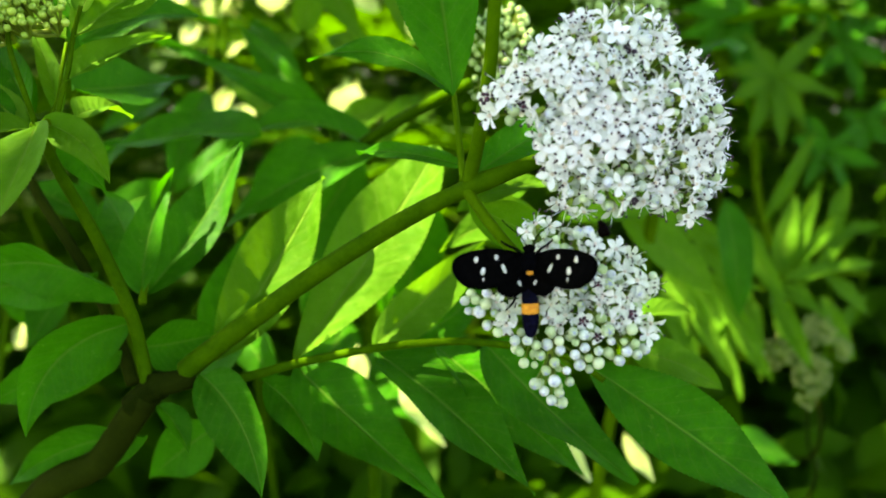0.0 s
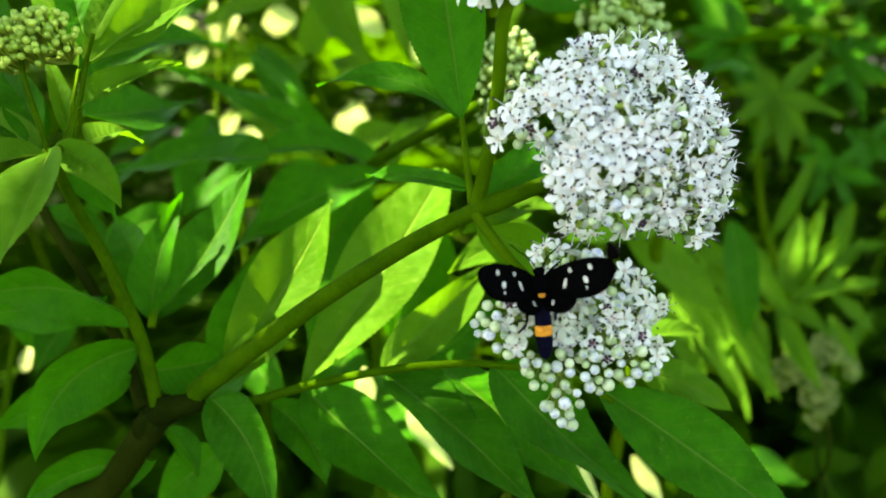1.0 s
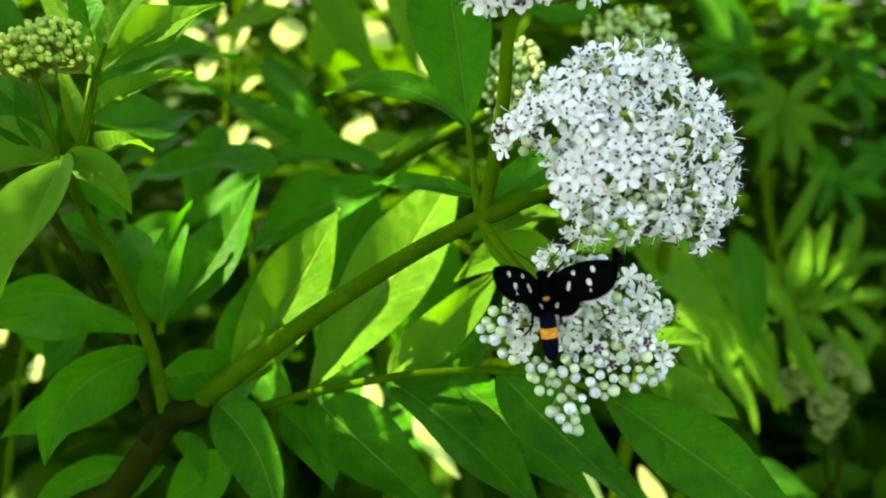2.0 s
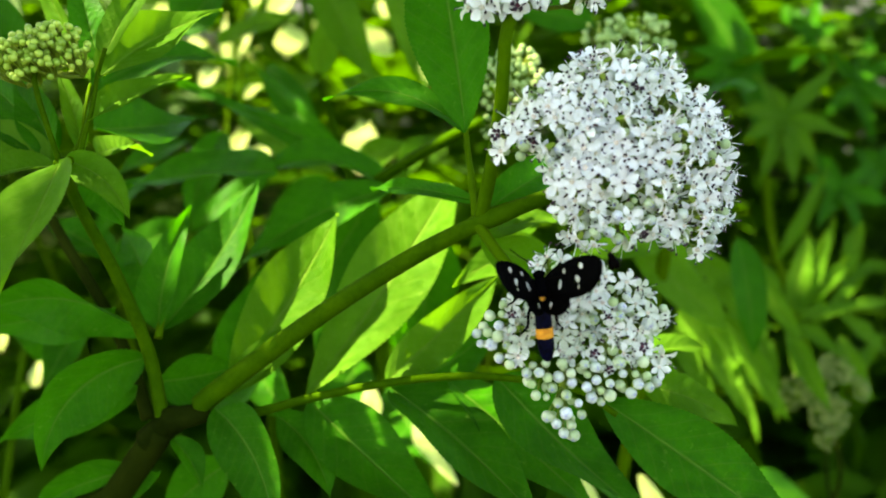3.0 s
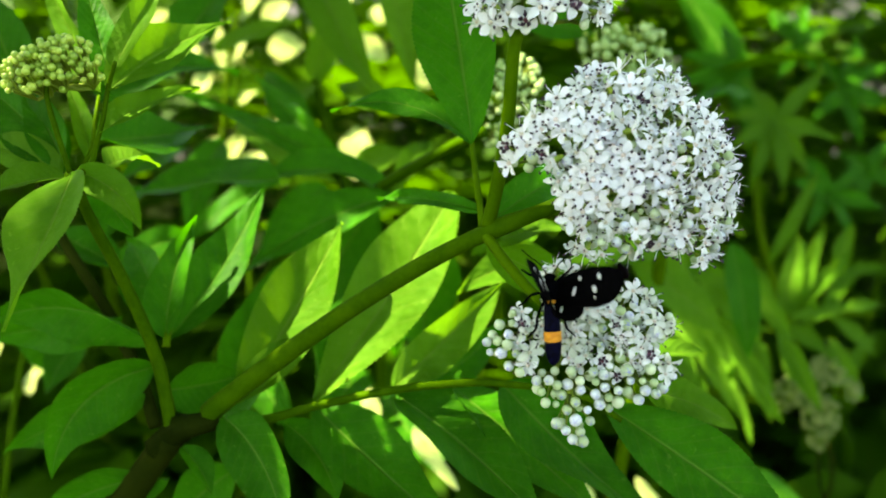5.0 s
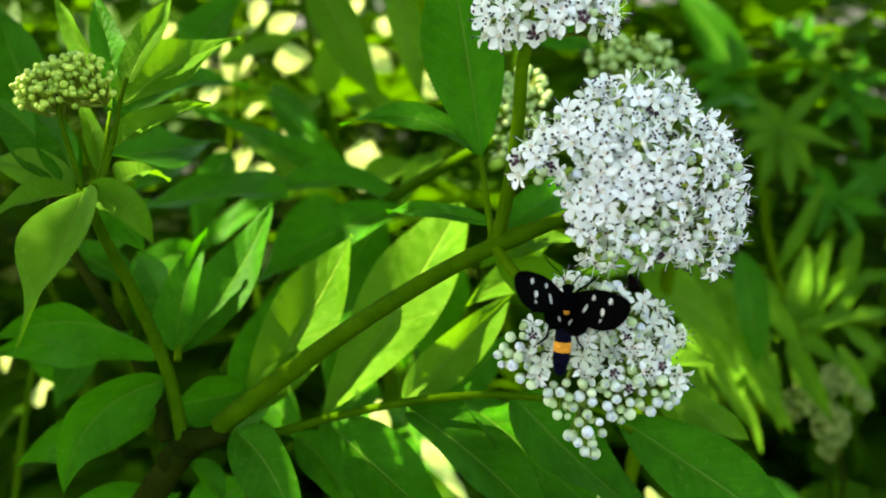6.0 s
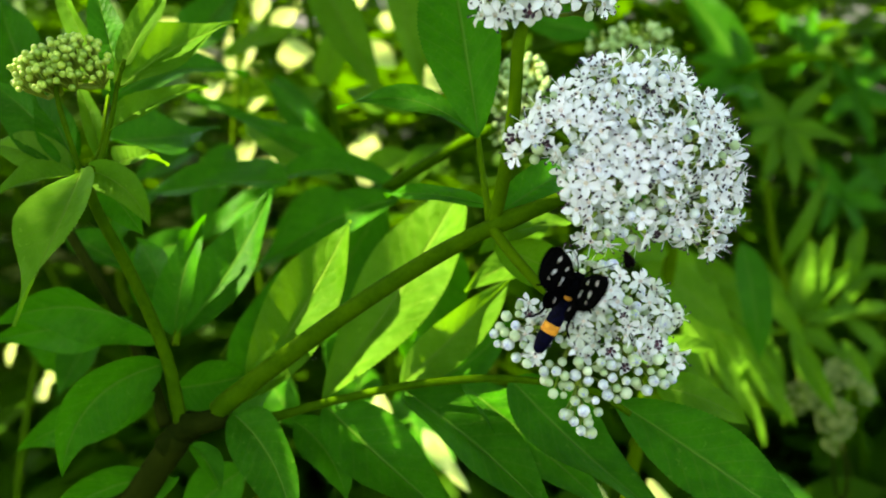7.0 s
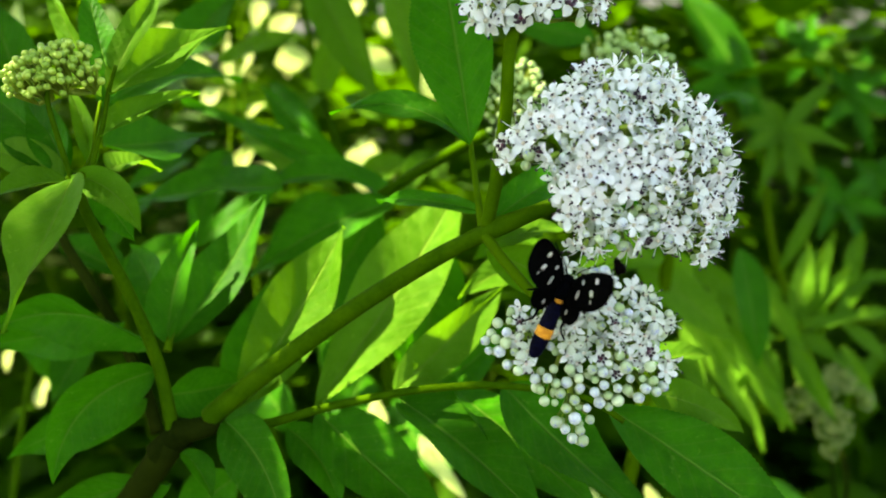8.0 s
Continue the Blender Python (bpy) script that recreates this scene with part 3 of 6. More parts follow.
# ---- flowers ----
def floret_mesh(seed, eye=False, stage=1.0, petal=None):
    """Five spread petals, five stamens with dark anthers, a pale pistil. Built round +z, about 6 mm wide."""
    rnd = random.Random(seed)
    verts, faces, mats = [], [], []

    def add(v, f_, k):
        o = len(verts)
        verts.extend(v)
        faces.extend(tuple(o + i for i in q) for q in f_)
        mats.extend([k] * len(f_))

    turn = rnd.uniform(0, 6)
    for k in range(5):
        a = turn + k * 2 * math.pi / 5 + rnd.uniform(-0.12, 0.12)
        ca, sa = math.cos(a), math.sin(a)
        length, w = (0.0030 if eye else 0.0036) * rnd.uniform(0.85, 1.12), 0.00120 * rnd.uniform(0.85, 1.15)
        droop = rnd.uniform(-1.1, 0.9) * stage
        v, f_ = [], []
        prof = [(0.0, 0.25), (0.22, 0.62), (0.5, 0.98), (0.78, 0.84), (1.0, 0.22)]
        for u, h in prof:
            r = 0.0004 + u * length
            z = 0.0007 * math.sin(u * 2.2) + droop * 0.001 * u * u * 2
            for s in (-1, 0, 1):
                x, y = r, s * h * w
                v.append((x * ca - y * sa, x * sa + y * ca, z + abs(s) * 0.00065 * h))
        for i in range(len(prof) - 1):
            for j in range(2):
                q = i * 3 + j
                f_.append((q, q + 3, q + 4, q + 1))
        add(v, f_, 0)
        # stamen
        b = a + math.pi / 5
        reach, rise = (0.0012, 0.0013) if eye else (rnd.uniform(0.0019, 0.0040), rnd.uniform(0.0014, 0.0042))
        tx, ty, tz = math.cos(b) * reach, math.sin(b) * reach, rise
        t0 = 0.00011
        v = []
        for (x, y, z) in ((0, 0, 0.0003), (tx * 0.55, ty * 0.55, tz * 0.65), (tx, ty, tz)):
            for q in range(3):
                g = q * 2.094
                v.append((x + math.cos(g) * t0, y + math.sin(g) * t0, z))
        f_ = [(i * 3 + q, i * 3 + (q + 1) % 3, i * 3 + 3 + (q + 1) % 3, i * 3 + 3 + q) for i in range(2) for q in range(3)]
        add(v, f_, 0)
        r1, r2 = (0.00072, 0.00086) if eye else (0.00038, 0.00058)
        c = (tx, ty, tz)
        d = Vector((rnd.uniform(-1, 1), rnd.uniform(-1, 1), rnd.uniform(-0.4, 0.4))).normalized()
        e = d.orthogonal().normalized()
        g = d.cross(e)
        cc = Vector(c)
        v = [cc + d * r2, cc - d * r2] + [cc + (e * math.cos(q) + g * math.sin(q)) * r1 for q in (0, 1.571, 3.142, 4.712)]
        f_ = [(0, 2, 3), (0, 3, 4), (0, 4, 5), (0, 5, 2), (1, 3, 2), (1, 4, 3), (1, 5, 4), (1, 2, 5)]
        add(v, f_, 1)
    v = []
    for z, r in ((0.0, 0.0007), (0.0007, 0.0006), (0.0012, 0.0002)):
        for q in range(6):
            v.append((math.cos(q * 1.047) * r, math.sin(q * 1.047) * r, z))
    f_ = [(i * 6 + q, i * 6 + (q + 1) % 6, i * 6 + 6 + (q + 1) % 6, i * 6 + 6 + q) for i in range(2) for q in range(6)] + [(12, 13, 14, 15, 16, 17)]
    add(v, f_, 3 if eye else 2)
    # tube and calyx beneath
    v = []
    for z, r in ((0.0004, 0.0006), (-0.0010, 0.0008), (-0.0022, 0.0004)):
        for q in range(6):
            v.append((math.cos(q * 1.047) * r, math.sin(q * 1.047) * r, z))
    f_ = [(i * 6 + q, i * 6 + 6 + q, i * 6 + 6 + (q + 1) % 6, i * 6 + (q + 1) % 6) for i in range(2) for q in range(6)]
    add(v, f_, 4)
    me = bpy.data.meshes.new("floret")
    me.from_pydata([tuple(q) for q in verts], [], faces)
    for m in (petal or PETAL, PURPLE, PISTIL, FLOWER_EYE, STALK):
        me.materials.append(m)
    me.polygons.foreach_set("material_index", mats)
    me.polygons.foreach_set("use_smooth", [True] * len(faces))
    me.update()
    return me


def bud_mesh(radius, material, seam=True, seed=0):
    """A round five-lobed bud with a star-shaped seam on top and a short calyx below."""
    rnd = random.Random(seed)
    verts, faces, mats = [], [], []
    rings, sides = 7, 15
    for i in range(rings):
        th = math.pi * (0.03 + 0.94 * i / (rings - 1))
        for k in range(sides):
            a = 2 * math.pi * k / sides
            lobe = 1 - (0.07 if seam and k % 3 == 0 and i < 4 else 0.0)
            r = radius * math.sin(th) * lobe
            verts.append((r * math.cos(a), r * math.sin(a), radius * math.cos(th) * (0.96 if k % 3 == 0 and i < 3 else 1.0)))
    for i in range(rings - 1):
        for k in range(sides):
            k2 = (k + 1) % sides
            faces.append((i * sides + k, (i + 1) * sides + k, (i + 1) * sides + k2, i * sides + k2))
            mats.append(0)
    faces.append(tuple(range(sides)))
    mats.append(1 if seam else 0)
    faces.append(tuple((rings - 1) * sides + k for k in range(sides))[::-1])
    mats.append(0)
    if seam:
        for k in range(5):
            a = 2 * math.pi * k / 5
            o = len(verts)
            for th, w in ((0.05, 0.09), (0.45, 0.06), (0.8, 0.02)):
                r, z = radius * 1.01 * math.sin(th), radius * 1.01 * math.cos(th)
                for s in (-1, 1):
                    verts.append((r * math.cos(a) - s * w * radius * math.sin(a), r * math.sin(a) + s * w * radius * math.cos(a), z))
            faces += [(o, o + 2, o + 3, o + 1), (o + 2, o + 4, o + 5, o + 3)]
            mats += [1, 1]
    me = bpy.data.meshes.new("bud")
    me.from_pydata(verts, [], faces)
    me.materials.append(material)
    me.materials.append(BUD_SEAM)
    me.polygons.foreach_set("material_index", mats)
    me.polygons.foreach_set("use_smooth", [True] * len(faces))
    me.update()
    return me


FLORETS = [floret_mesh(i) for i in range(10)]
FLORETS_SHADED = [floret_mesh(40 + i, False, 1.0, PETAL_SHADED) for i in range(8)]
FLORETS_EYE = [floret_mesh(20 + i, True, 1.0, PETAL_SHADED) for i in range(3)]
BUDS = [bud_mesh(0.00150 * s, BUD, True, i) for i, s in enumerate((1.0, 0.9, 0.8))]
BUDS_GREEN = [bud_mesh(0.00108 * s, BUD_GREEN, False, i) for i, s in enumerate((1.0, 0.9))]

BUDS_CREAM = [bud_mesh(0.00138 * s, BUD_LIGHT, False, i) for i, s in enumerate((1.0, 0.85, 0.7))]

VIEW_X = Vector((1, 0, 0))


def corymb(name, label, hub, centre, axis, lobes, gap, dome, kinds, seed, parent=None, shift=None, stalks=True, radius=0.03, eyes=(), stalk=None, tilt=3.4, fill=0.0, size=1.0):
    """A flower cluster. centre: middle of its face; axis: where that looks; lobes: (x, y, r) discs of its face in
    metres;
    gap: spacing; fill: spacing of the shade-toned florets deeper in; size: of a floret; dome: how far the rim lies
    back; kinds: function (x, y, rnd) -> mesh list, spread."""
    rnd = random.Random(seed)
    centre, axis, hub = Vector(centre), Vector(axis).normalized(), Vector(hub)
    ex = (VIEW_X - axis * VIEW_X.dot(axis)).normalized()
    ey = axis.cross(ex)
    spots = []
    for _ in range(9000):
        lx, ly, lr = rnd.choice(lobes)
        a, r = rnd.uniform(0, 2 * math.pi), lr * math.sqrt(rnd.random())
        x, y = lx + r * math.cos(a), ly + r * math.sin(a)
        if all((x - p) ** 2 + (y - q) ** 2 > gap * gap for p, q, _ in spots):
            bump = max(1 - ((x - p) ** 2 + (y - q) ** 2) / (s * s) for p, q, s in lobes)
            spots.append((x, y, -dome * (x * x + y * y) / radius ** 2 + 0.0025 * max(bump, 0) + rnd.uniform(-0.0028, 0.0020)))
    top = len(spots)
    if fill:
        for _ in range(3000):
            lx, ly, lr = rnd.choice(lobes)
            a, r = rnd.uniform(0, 2 * math.pi), 0.92 * lr * math.sqrt(rnd.random())
            x, y = lx + r * math.cos(a), ly + r * math.sin(a)
            if all((x - p) ** 2 + (y - q) ** 2 > fill * fill for p, q, _ in spots[top:]):
                spots.append((x, y, -dome * (x * x + y * y) / radius ** 2 - rnd.uniform(0.0030, 0.0046)))
    verts, faces = [], []

    def limb(points, r):
        v, f_ = tube(points, r, 5, 7)
        o = len(verts)
        verts.extend(v)
        faces.extend(tuple(o + i for i in q) for q in f_)

    nodes_ = [(centre + ex * lx * 0.75 + ey * ly * 0.75 - axis * (0.011 + dome * (lx * lx + ly * ly) / radius ** 2), lx, ly) for lx, ly, _ in lobes]
    rays = []
    for q, lx, ly in nodes_:
        rays.append(tube([hub, hub.lerp(q, 0.5) - axis * 0.002, q], (0.0010, 0.0006), 5, 7))
    ob = link(name, *tube([hub - axis * 0.002, hub, hub + axis * 0.0012], (0.0013, 0.0011), 8, 7), stalk or STALK, parent, label, shift=shift)
    for v, f_ in rays:
        link("ray", v, f_, stalk or STALK, ob)
    placed = []
    for x, y, z in spots:
        q = centre + ex * x + ey * y + axis * z
        nor = (axis + (ex * x + ey * y) * (dome * tilt / radius ** 2)).normalized()
        near = min(nodes_, key=lambda g: (g[1] - x) ** 2 + (g[2] - y) ** 2)[0]
        limb([near, near.lerp(q, 0.6), q - nor * 0.0012], (0.0004, 0.0003))
        placed.append((x, y, q, nor))
    fine = link("pedicel", verts, faces, stalk or STALK, ob)
    tagged(fine, kind="stuff")
    for i, (x, y, q, nor) in enumerate(placed):
        mesh, tag, jit = kinds(x, y, rnd)
        if i >= top:
            mesh, tag, jit = (rnd.choice(BUDS_CREAM), "bud", 0.3) if rnd.random() < 0.4 or tag == "bud" else (rnd.choice(FLORETS_SHADED), "floret", 0.5)
        if any((x - p) ** 2 + (y - q_) ** 2 < 0.0017 ** 2 for p, q_, _ in eyes):
            mesh, tag, jit = rnd.choice(FLORETS_EYE), "floret", 0.12
        d = (nor + Vector((rnd.uniform(-1, 1), rnd.uniform(-1, 1), rnd.uniform(-1, 1))) * jit).normalized()
        m = Matrix.Translation(q) @ d.to_track_quat("Z", "Y").to_matrix().to_4x4() @ pose(0, 0, 0, 0, 0, rnd.uniform(0, 360))
        o = new(tag, mesh)
        o.parent = ob
        o.matrix_basis = m @ Matrix.Scale(rnd.uniform(0.82, 1.14) * (size if tag == "floret" else 1.0), 4)
    return ob


def lobes_from(cx, cy, rows):
    """Discs of a cluster's face, given in seventh-parts of a millimetre from its corner."""
    return [((x - cx) * 0.0001386, (cy - y) * 0.0001386, r * 0.0001386) for x, y, r in rows]


def kinds_big(x, y, rnd):
    low = y < -0.012 and rnd.random() < 0.35 or rnd.random() < 0.05
    if low:
        return rnd.choice(BUDS if rnd.random() < 0.6 else BUDS_CREAM), "bud", 0.3
    if rnd.random() < 0.11:
        return rnd.choice(BUDS_CREAM), "bud", 0.3
    if rnd.random() < 0.02:
        return rnd.choice(FLORETS_EYE), "floret", 0.3
    return rnd.choice(FLORETS), "floret", 0.65


def kinds_low(x, y, rnd):
    if y < -0.0062 - 0.002 * (x > 0.012) or x < -0.0175:
        if rnd.random() < (0.12 if x > -0.006 and y > -0.008 else 0.0):
            return rnd.choice(FLORETS_EYE if rnd.random() < 0.6 else FLORETS), "floret", 0.3
        return rnd.choice(BUDS if rnd.random() < 0.62 else BUDS_CREAM), "bud", 0.3
    if rnd.random() < 0.30:
        return rnd.choice(BUDS if rnd.random() < 0.5 else BUDS_CREAM), "bud", 0.3
    return rnd.choice(FLORETS_SHADED if rnd.random() < 0.96 else FLORETS_EYE), "floret", 0.8


def kinds_green(x, y, rnd):
    return rnd.choice(BUDS_GREEN), "bud", 0.35


corymb("corymb", "dense white corymb of open florets with dark anthers", (0.0455, 0.2084, 0.9469), (0.0444, 0.1889, 0.9560), (0.10, -0.90, 0.38),
       lobes_from(1098, 270, [(915, 255, 34), (975, 195, 45), (1060, 160, 55), (1150, 140, 45), (1200, 180, 50), (1255, 225, 45), (1272, 305, 45), (1262, 385, 42), (1290, 265, 34), (1300, 340, 32), (1297, 395, 26),
                              (1180, 350, 60), (1060, 360, 60), (1105, 405, 36), (1160, 400, 36), (1225, 400, 34), (1045, 425, 22), (1016, 300, 42), (968, 298, 24), (1008, 345, 28), (1010, 385, 24), (1110, 255, 80), (1030, 235, 60), (1028, 405, 30), (1190, 260, 60), (1275, 430, 24), (1303, 320, 30), (1308, 375, 28), (1296, 415, 26)]),
       0.00280, 0.0135, kinds_big, 3, plant, PLANT_BASE, radius=0.031, fill=0.0036, size=0.95,
       eyes=lobes_from(1098, 270, [(889, 247, 1), (955, 316, 1), (951, 263, 1), (925, 227, 1), (1159, 155, 1), (1060, 382, 1), (1135, 385, 1)]))
corymb("corymb", "small white corymb of round buds and open florets", (0.0329, 0.1872, 0.9119), (0.0338, 0.1748, 0.9116), (0.0, -0.90, 0.40),
       lobes_from(1030, 610, [(978, 492, 28), (1040, 524, 46), (1112, 552, 38), (1150, 580, 38), (1000, 580, 60), (1080, 610, 60), (900, 580, 30), (872, 612, 26), (905, 640, 24),
                              (960, 690, 32), (1010, 700, 50), (1070, 690, 40), (1130, 670, 45), (1160, 655, 24), (1000, 745, 34), (1008, 785, 14)]),
       0.00255, 0.006, kinds_low, 5, plant, PLANT_BASE, radius=0.026, fill=0.0042, size=0.76,
       eyes=lobes_from(1030, 610, [(1007, 603, 1), (1043, 633, 1), (1130, 626, 1), (1082, 664, 1)]))
corymb("corymb", "white corymb with drooping rim buds", (0.0189, 0.2125, 0.9873), (0.0216, 0.2105, 0.9946), (0.0, -0.80, 0.6),
       lobes_from(935, -25, [(850, 5, 36), (900, 0, 45), (960, 0, 45), (1020, -5, 42), (860, -60, 50), (940, -70, 70), (1020, -70, 50)]),
       0.0033, 0.006, kinds_big, 8, plant, PLANT_BASE, radius=0.022, fill=0.004, eyes=lobes_from(935, -25, [(912, 26, 1)]))
corymb("bud_corymb", "tight flat cluster of pale green buds", (-0.1139, 0.2255, 0.9681), (-0.1110, 0.2223, 0.9738), (0.05, -0.74, 0.66),
       [(-0.0105, -0.0020, 0.0041), (-0.0047, 0.0002, 0.0063), (0.0024, 0.0025, 0.0066), (0.0083, 0.0014, 0.0047), (0.0105, 0.0002, 0.0028), (-0.0047, -0.0052, 0.0038), (0.0016, -0.0029, 0.0047), (0.0071, 0.0061, 0.0025), (-0.0102, -0.0052, 0.0022)],
       0.0015, 0.004, kinds_green, 9, plant, PLANT_BASE, radius=0.014)


# ---- things behind ----
def far_leaf(seed, pairs=3, size=1.0, material=None):
    """A pinnate leaf along +y with its upper side to +z; one mesh."""
    rnd = random.Random(seed)
    verts, faces, uvs = [], [], []

    def add(v, f_, uv):
        o = len(verts)
        verts.extend(v)
        faces.extend(tuple(o + i for i in q) for q in f_)
        uvs.extend(uv)

    length = 0.17 * size
    line = [Vector((0.01 * math.sin(u * 3 + seed), u * length, -0.05 * size * u * u)) for u in (0, 0.33, 0.66, 1)]
    v, f_ = tube(line, (0.0014, 0.0008), 5, 8)
    add(v, f_, [(0.5, 0.5)] * len(v))
    pts = smooth_line(line, 21)
    for k in range(pairs):
        q = pts[int(20 * (0.35 + 0.6 * k / pairs))]
        for s in (-1, 1):
            ln = size * rnd.uniform(0.085, 0.115) * (1 - 0.08 * abs(k - 1))
            d = Vector((s * rnd.uniform(0.75, 0.95), rnd.uniform(0.45, 0.75), rnd.uniform(-0.45, 0.0))).normalized()
            b, g, uv = blade(q, q + d * ln, ln * rnd.uniform(0.24, 0.3), (0.1 * s, 0.1, 1), 0.06, rnd.uniform(-0.04, 0.04), 0.2, 9, 2, seed=seed * 50 + k * 2 + s)
            add(b, g, uv)
    q = pts[-1]
    ln = size * 0.12
    b, g, uv = blade(q, q + Vector((rnd.uniform(-0.2, 0.2), 1, rnd.uniform(-0.6, -0.2))).normalized() * ln, ln * 0.28, (0, 0.3, 1), 0.06, 0, 0.2, 9, 2, seed=seed)
    add(b, g, uv)
    me = bpy.data.meshes.new("leaf")
    me.from_pydata([tuple(w) for w in verts], [], faces)
    layer = me.uv_layers.new(name="UVMap")
    idx = np.empty(len(me.loops), dtype=np.int32)
    me.loops.foreach_get("vertex_index", idx)
    layer.data.foreach_set("uv", np.asarray(uvs, dtype=np.float32)[idx].ravel())
    me.polygons.foreach_set("use_smooth", [True] * len(faces))
    me.materials.append(material or LEAF_FAR)
    me.update()
    return me


FAR_LEAVES = [far_leaf(100 + i, 3 + i % 2) for i in range(5)]
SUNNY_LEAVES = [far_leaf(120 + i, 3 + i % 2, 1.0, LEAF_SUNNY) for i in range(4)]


def elder(x, y, height, seed, tilt=(0.0, 0.0), levels=6, first=0.25, size=1.0, leaves=FAR_LEAVES, label="leafy green elder plant growing in the undergrowth"):
    """A neighbouring elder: one stem with opposite pinnate leaves."""
    rnd = random.Random(seed)
    root = new("elder_plant")
    root.location = (x, y, 0)
    tagged(root, label, "plant", "elders in the undergrowth")
    top = Vector((tilt[0] * height, tilt[1] * height, height))
    line = [Vector((0, 0, -0.02)), top * 0.5 + Vector((rnd.uniform(-0.03, 0.03), rnd.uniform(-0.03, 0.03), 0)), top]
    v, f_ = tube(line, (0.006, 0.0025), 7, 14)
    link("stem", v, f_, STEM, root)
    pts = smooth_line(line, 41)
    turn = rnd.uniform(0, 180)
    for k in range(levels):
        u = first + (1 - first) * k / (levels - 1)
        q = pts[int(40 * u)]
        turn += 90 + rnd.uniform(-20, 20)
        pair = 2 if k < levels - 1 else 3
        for s in range(pair):
            o = new("leaf", rnd.choice(leaves))
            o.parent = root
            up = rnd.uniform(5, 35) if k < levels - 2 else rnd.uniform(30, 65)
            o.matrix_basis = Matrix.Translation(q) @ pose(0, 0, 0, 0, 0, turn + s * 360 / pair) @ pose(0, 0, 0, up, 0, 0) @ Matrix.Scale(size * rnd.uniform(0.8, 1.15), 4)
    return root


rnd = random.Random(11)
spots = []
for _ in range(4000):
    y = rnd.uniform(0.78, 3.3)
    x = rnd.uniform(-0.62, 0.62) * (0.5 + y)
    gap = 0.085 + 0.045 * y
    if all((x - a) ** 2 + (y - b) ** 2 > gap * gap for a, b in spots):
        if x > 0.12 and y < 1.15 or y < 0.98:
            continue
        spots.append((x, y))
for i, (x, y) in enumerate(spots):
    top = 0.70 + 0.24 * y if y < 1.6 else 1.1 + 0.1 * y
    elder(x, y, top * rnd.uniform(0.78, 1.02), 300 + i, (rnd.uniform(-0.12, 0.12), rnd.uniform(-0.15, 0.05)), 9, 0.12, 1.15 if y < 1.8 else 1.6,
          *((SUNNY_LEAVES, "elder plant coloured pale yellow-green to imitate full sun") if x < 0.05 and y > 1.5 and i % 3 == 0 else ()))


def undergrowth():
    rnd = random.Random(31)
    verts, faces, uvs = [], [], []
    for k in range(7500):
        y = rnd.uniform(0.25, 3.2)
        x = rnd.uniform(-0.75, 0.75) * (0.5 + y)
        q = Vector((x, y, rnd.uniform(0.0, 0.32)))
        d = Vector((rnd.uniform(-1, 1), rnd.uniform(-1, 1), rnd.uniform(0.0, 0.8))).normalized()
        ln = rnd.uniform(0.06, 0.14)
        b, g, uv = blade(q, q + d * ln, ln * 0.42, (rnd.uniform(-0.5, 0.5), rnd.uniform(-0.7, 0.1), 1), 0.08, 0, 0.2, 5, 1, seed=k)
        o = len(verts)
        verts.extend(b)
        faces.extend(tuple(o + i for i in w) for w in g)
        uvs.extend(uv)
    tagged(link("undergrowth", verts, faces, LEAF_FAR, None, "", uvs), "low dark green herbs covering the soil", "undergrowth", kind="stuff")


undergrowth()



# unseen thicket added to close the place round the camera and cut skylight
for i in range(46):
    a = radians(100 + 340 * i / 46)
    r = 1.5 + 0.9 * rnd.random()
    x, y = r * 1.25 * math.sin(a + math.pi / 2), -0.5 + r * math.cos(a + math.pi / 2)
    if y > 0.5 and abs(x) < 0.62 * (0.5 + y) + 0.2 or math.hypot(x - 1.1, y + 1.2) < 0.3:
        continue
    elder(x, y, rnd.uniform(1.1, 1.7), 700 + i, (rnd.uniform(-0.1, 0.1), rnd.uniform(-0.1, 0.1)), 9, 0.1, 1.5)

# elders added out of view on the side of the green buds, blocking skylight
for i, (x, y) in enumerate(((-0.52, 0.02), (-0.60, 0.22), (-0.50, 0.36), (-0.66, 0.46))):
    elder(x, y, 0.98 + 0.05 * (i % 3), 800 + i, (0.02, 0.0), 9, 0.1, 0.9)


def neighbour(name, label, x, y, stems):
    root = new(name)
    root.location = (x, y, 0)
    tagged(root, label, "plant")
    for points, radii, material in stems:
        v, f_ = tube([(x, y, -0.02)] + points if len(points) > 3 else points, radii, 9, None, 0.02)
        link("stem", v, f_, material, root, shift=root.location)
    return root


def kinds_pale(x, y, rnd):
    return (rnd.choice(BUDS_PALE), "bud", 0.3) if rnd.random() < 0.8 else (rnd.choice(BUDS_GREEN), "bud", 0.3)


def kinds_small(x, y, rnd):
    return rnd.choice(BUDS_SMALL), "bud", 0.3


FADED = plain_material("faded_flower", (0.08, 0.14, 0.014), (0.17, 0.22, 0.04), 160, 0.6)
BUDS_FADED = [bud_mesh(0.0021 * s, FADED, False, i) for i, s in enumerate((1.0, 0.8))]
# darker copy of the pale bud, with shade behind the corymb in its colour
BUD_SHADED = plain_material("shaded_bud", (0.19, 0.33, 0.08), (0.36, 0.50, 0.17), 160, 0.55, 0.2, 0.0002)
BUDS_PALE = [bud_mesh(0.0021 * s, BUD_SHADED, False, i) for i, s in enumerate((1.0, 0.85))]
BUDS_SMALL = [bud_mesh(0.0015 * s, BUD_SHADED, False, i) for i, s in enumerate((1.0, 0.85))]

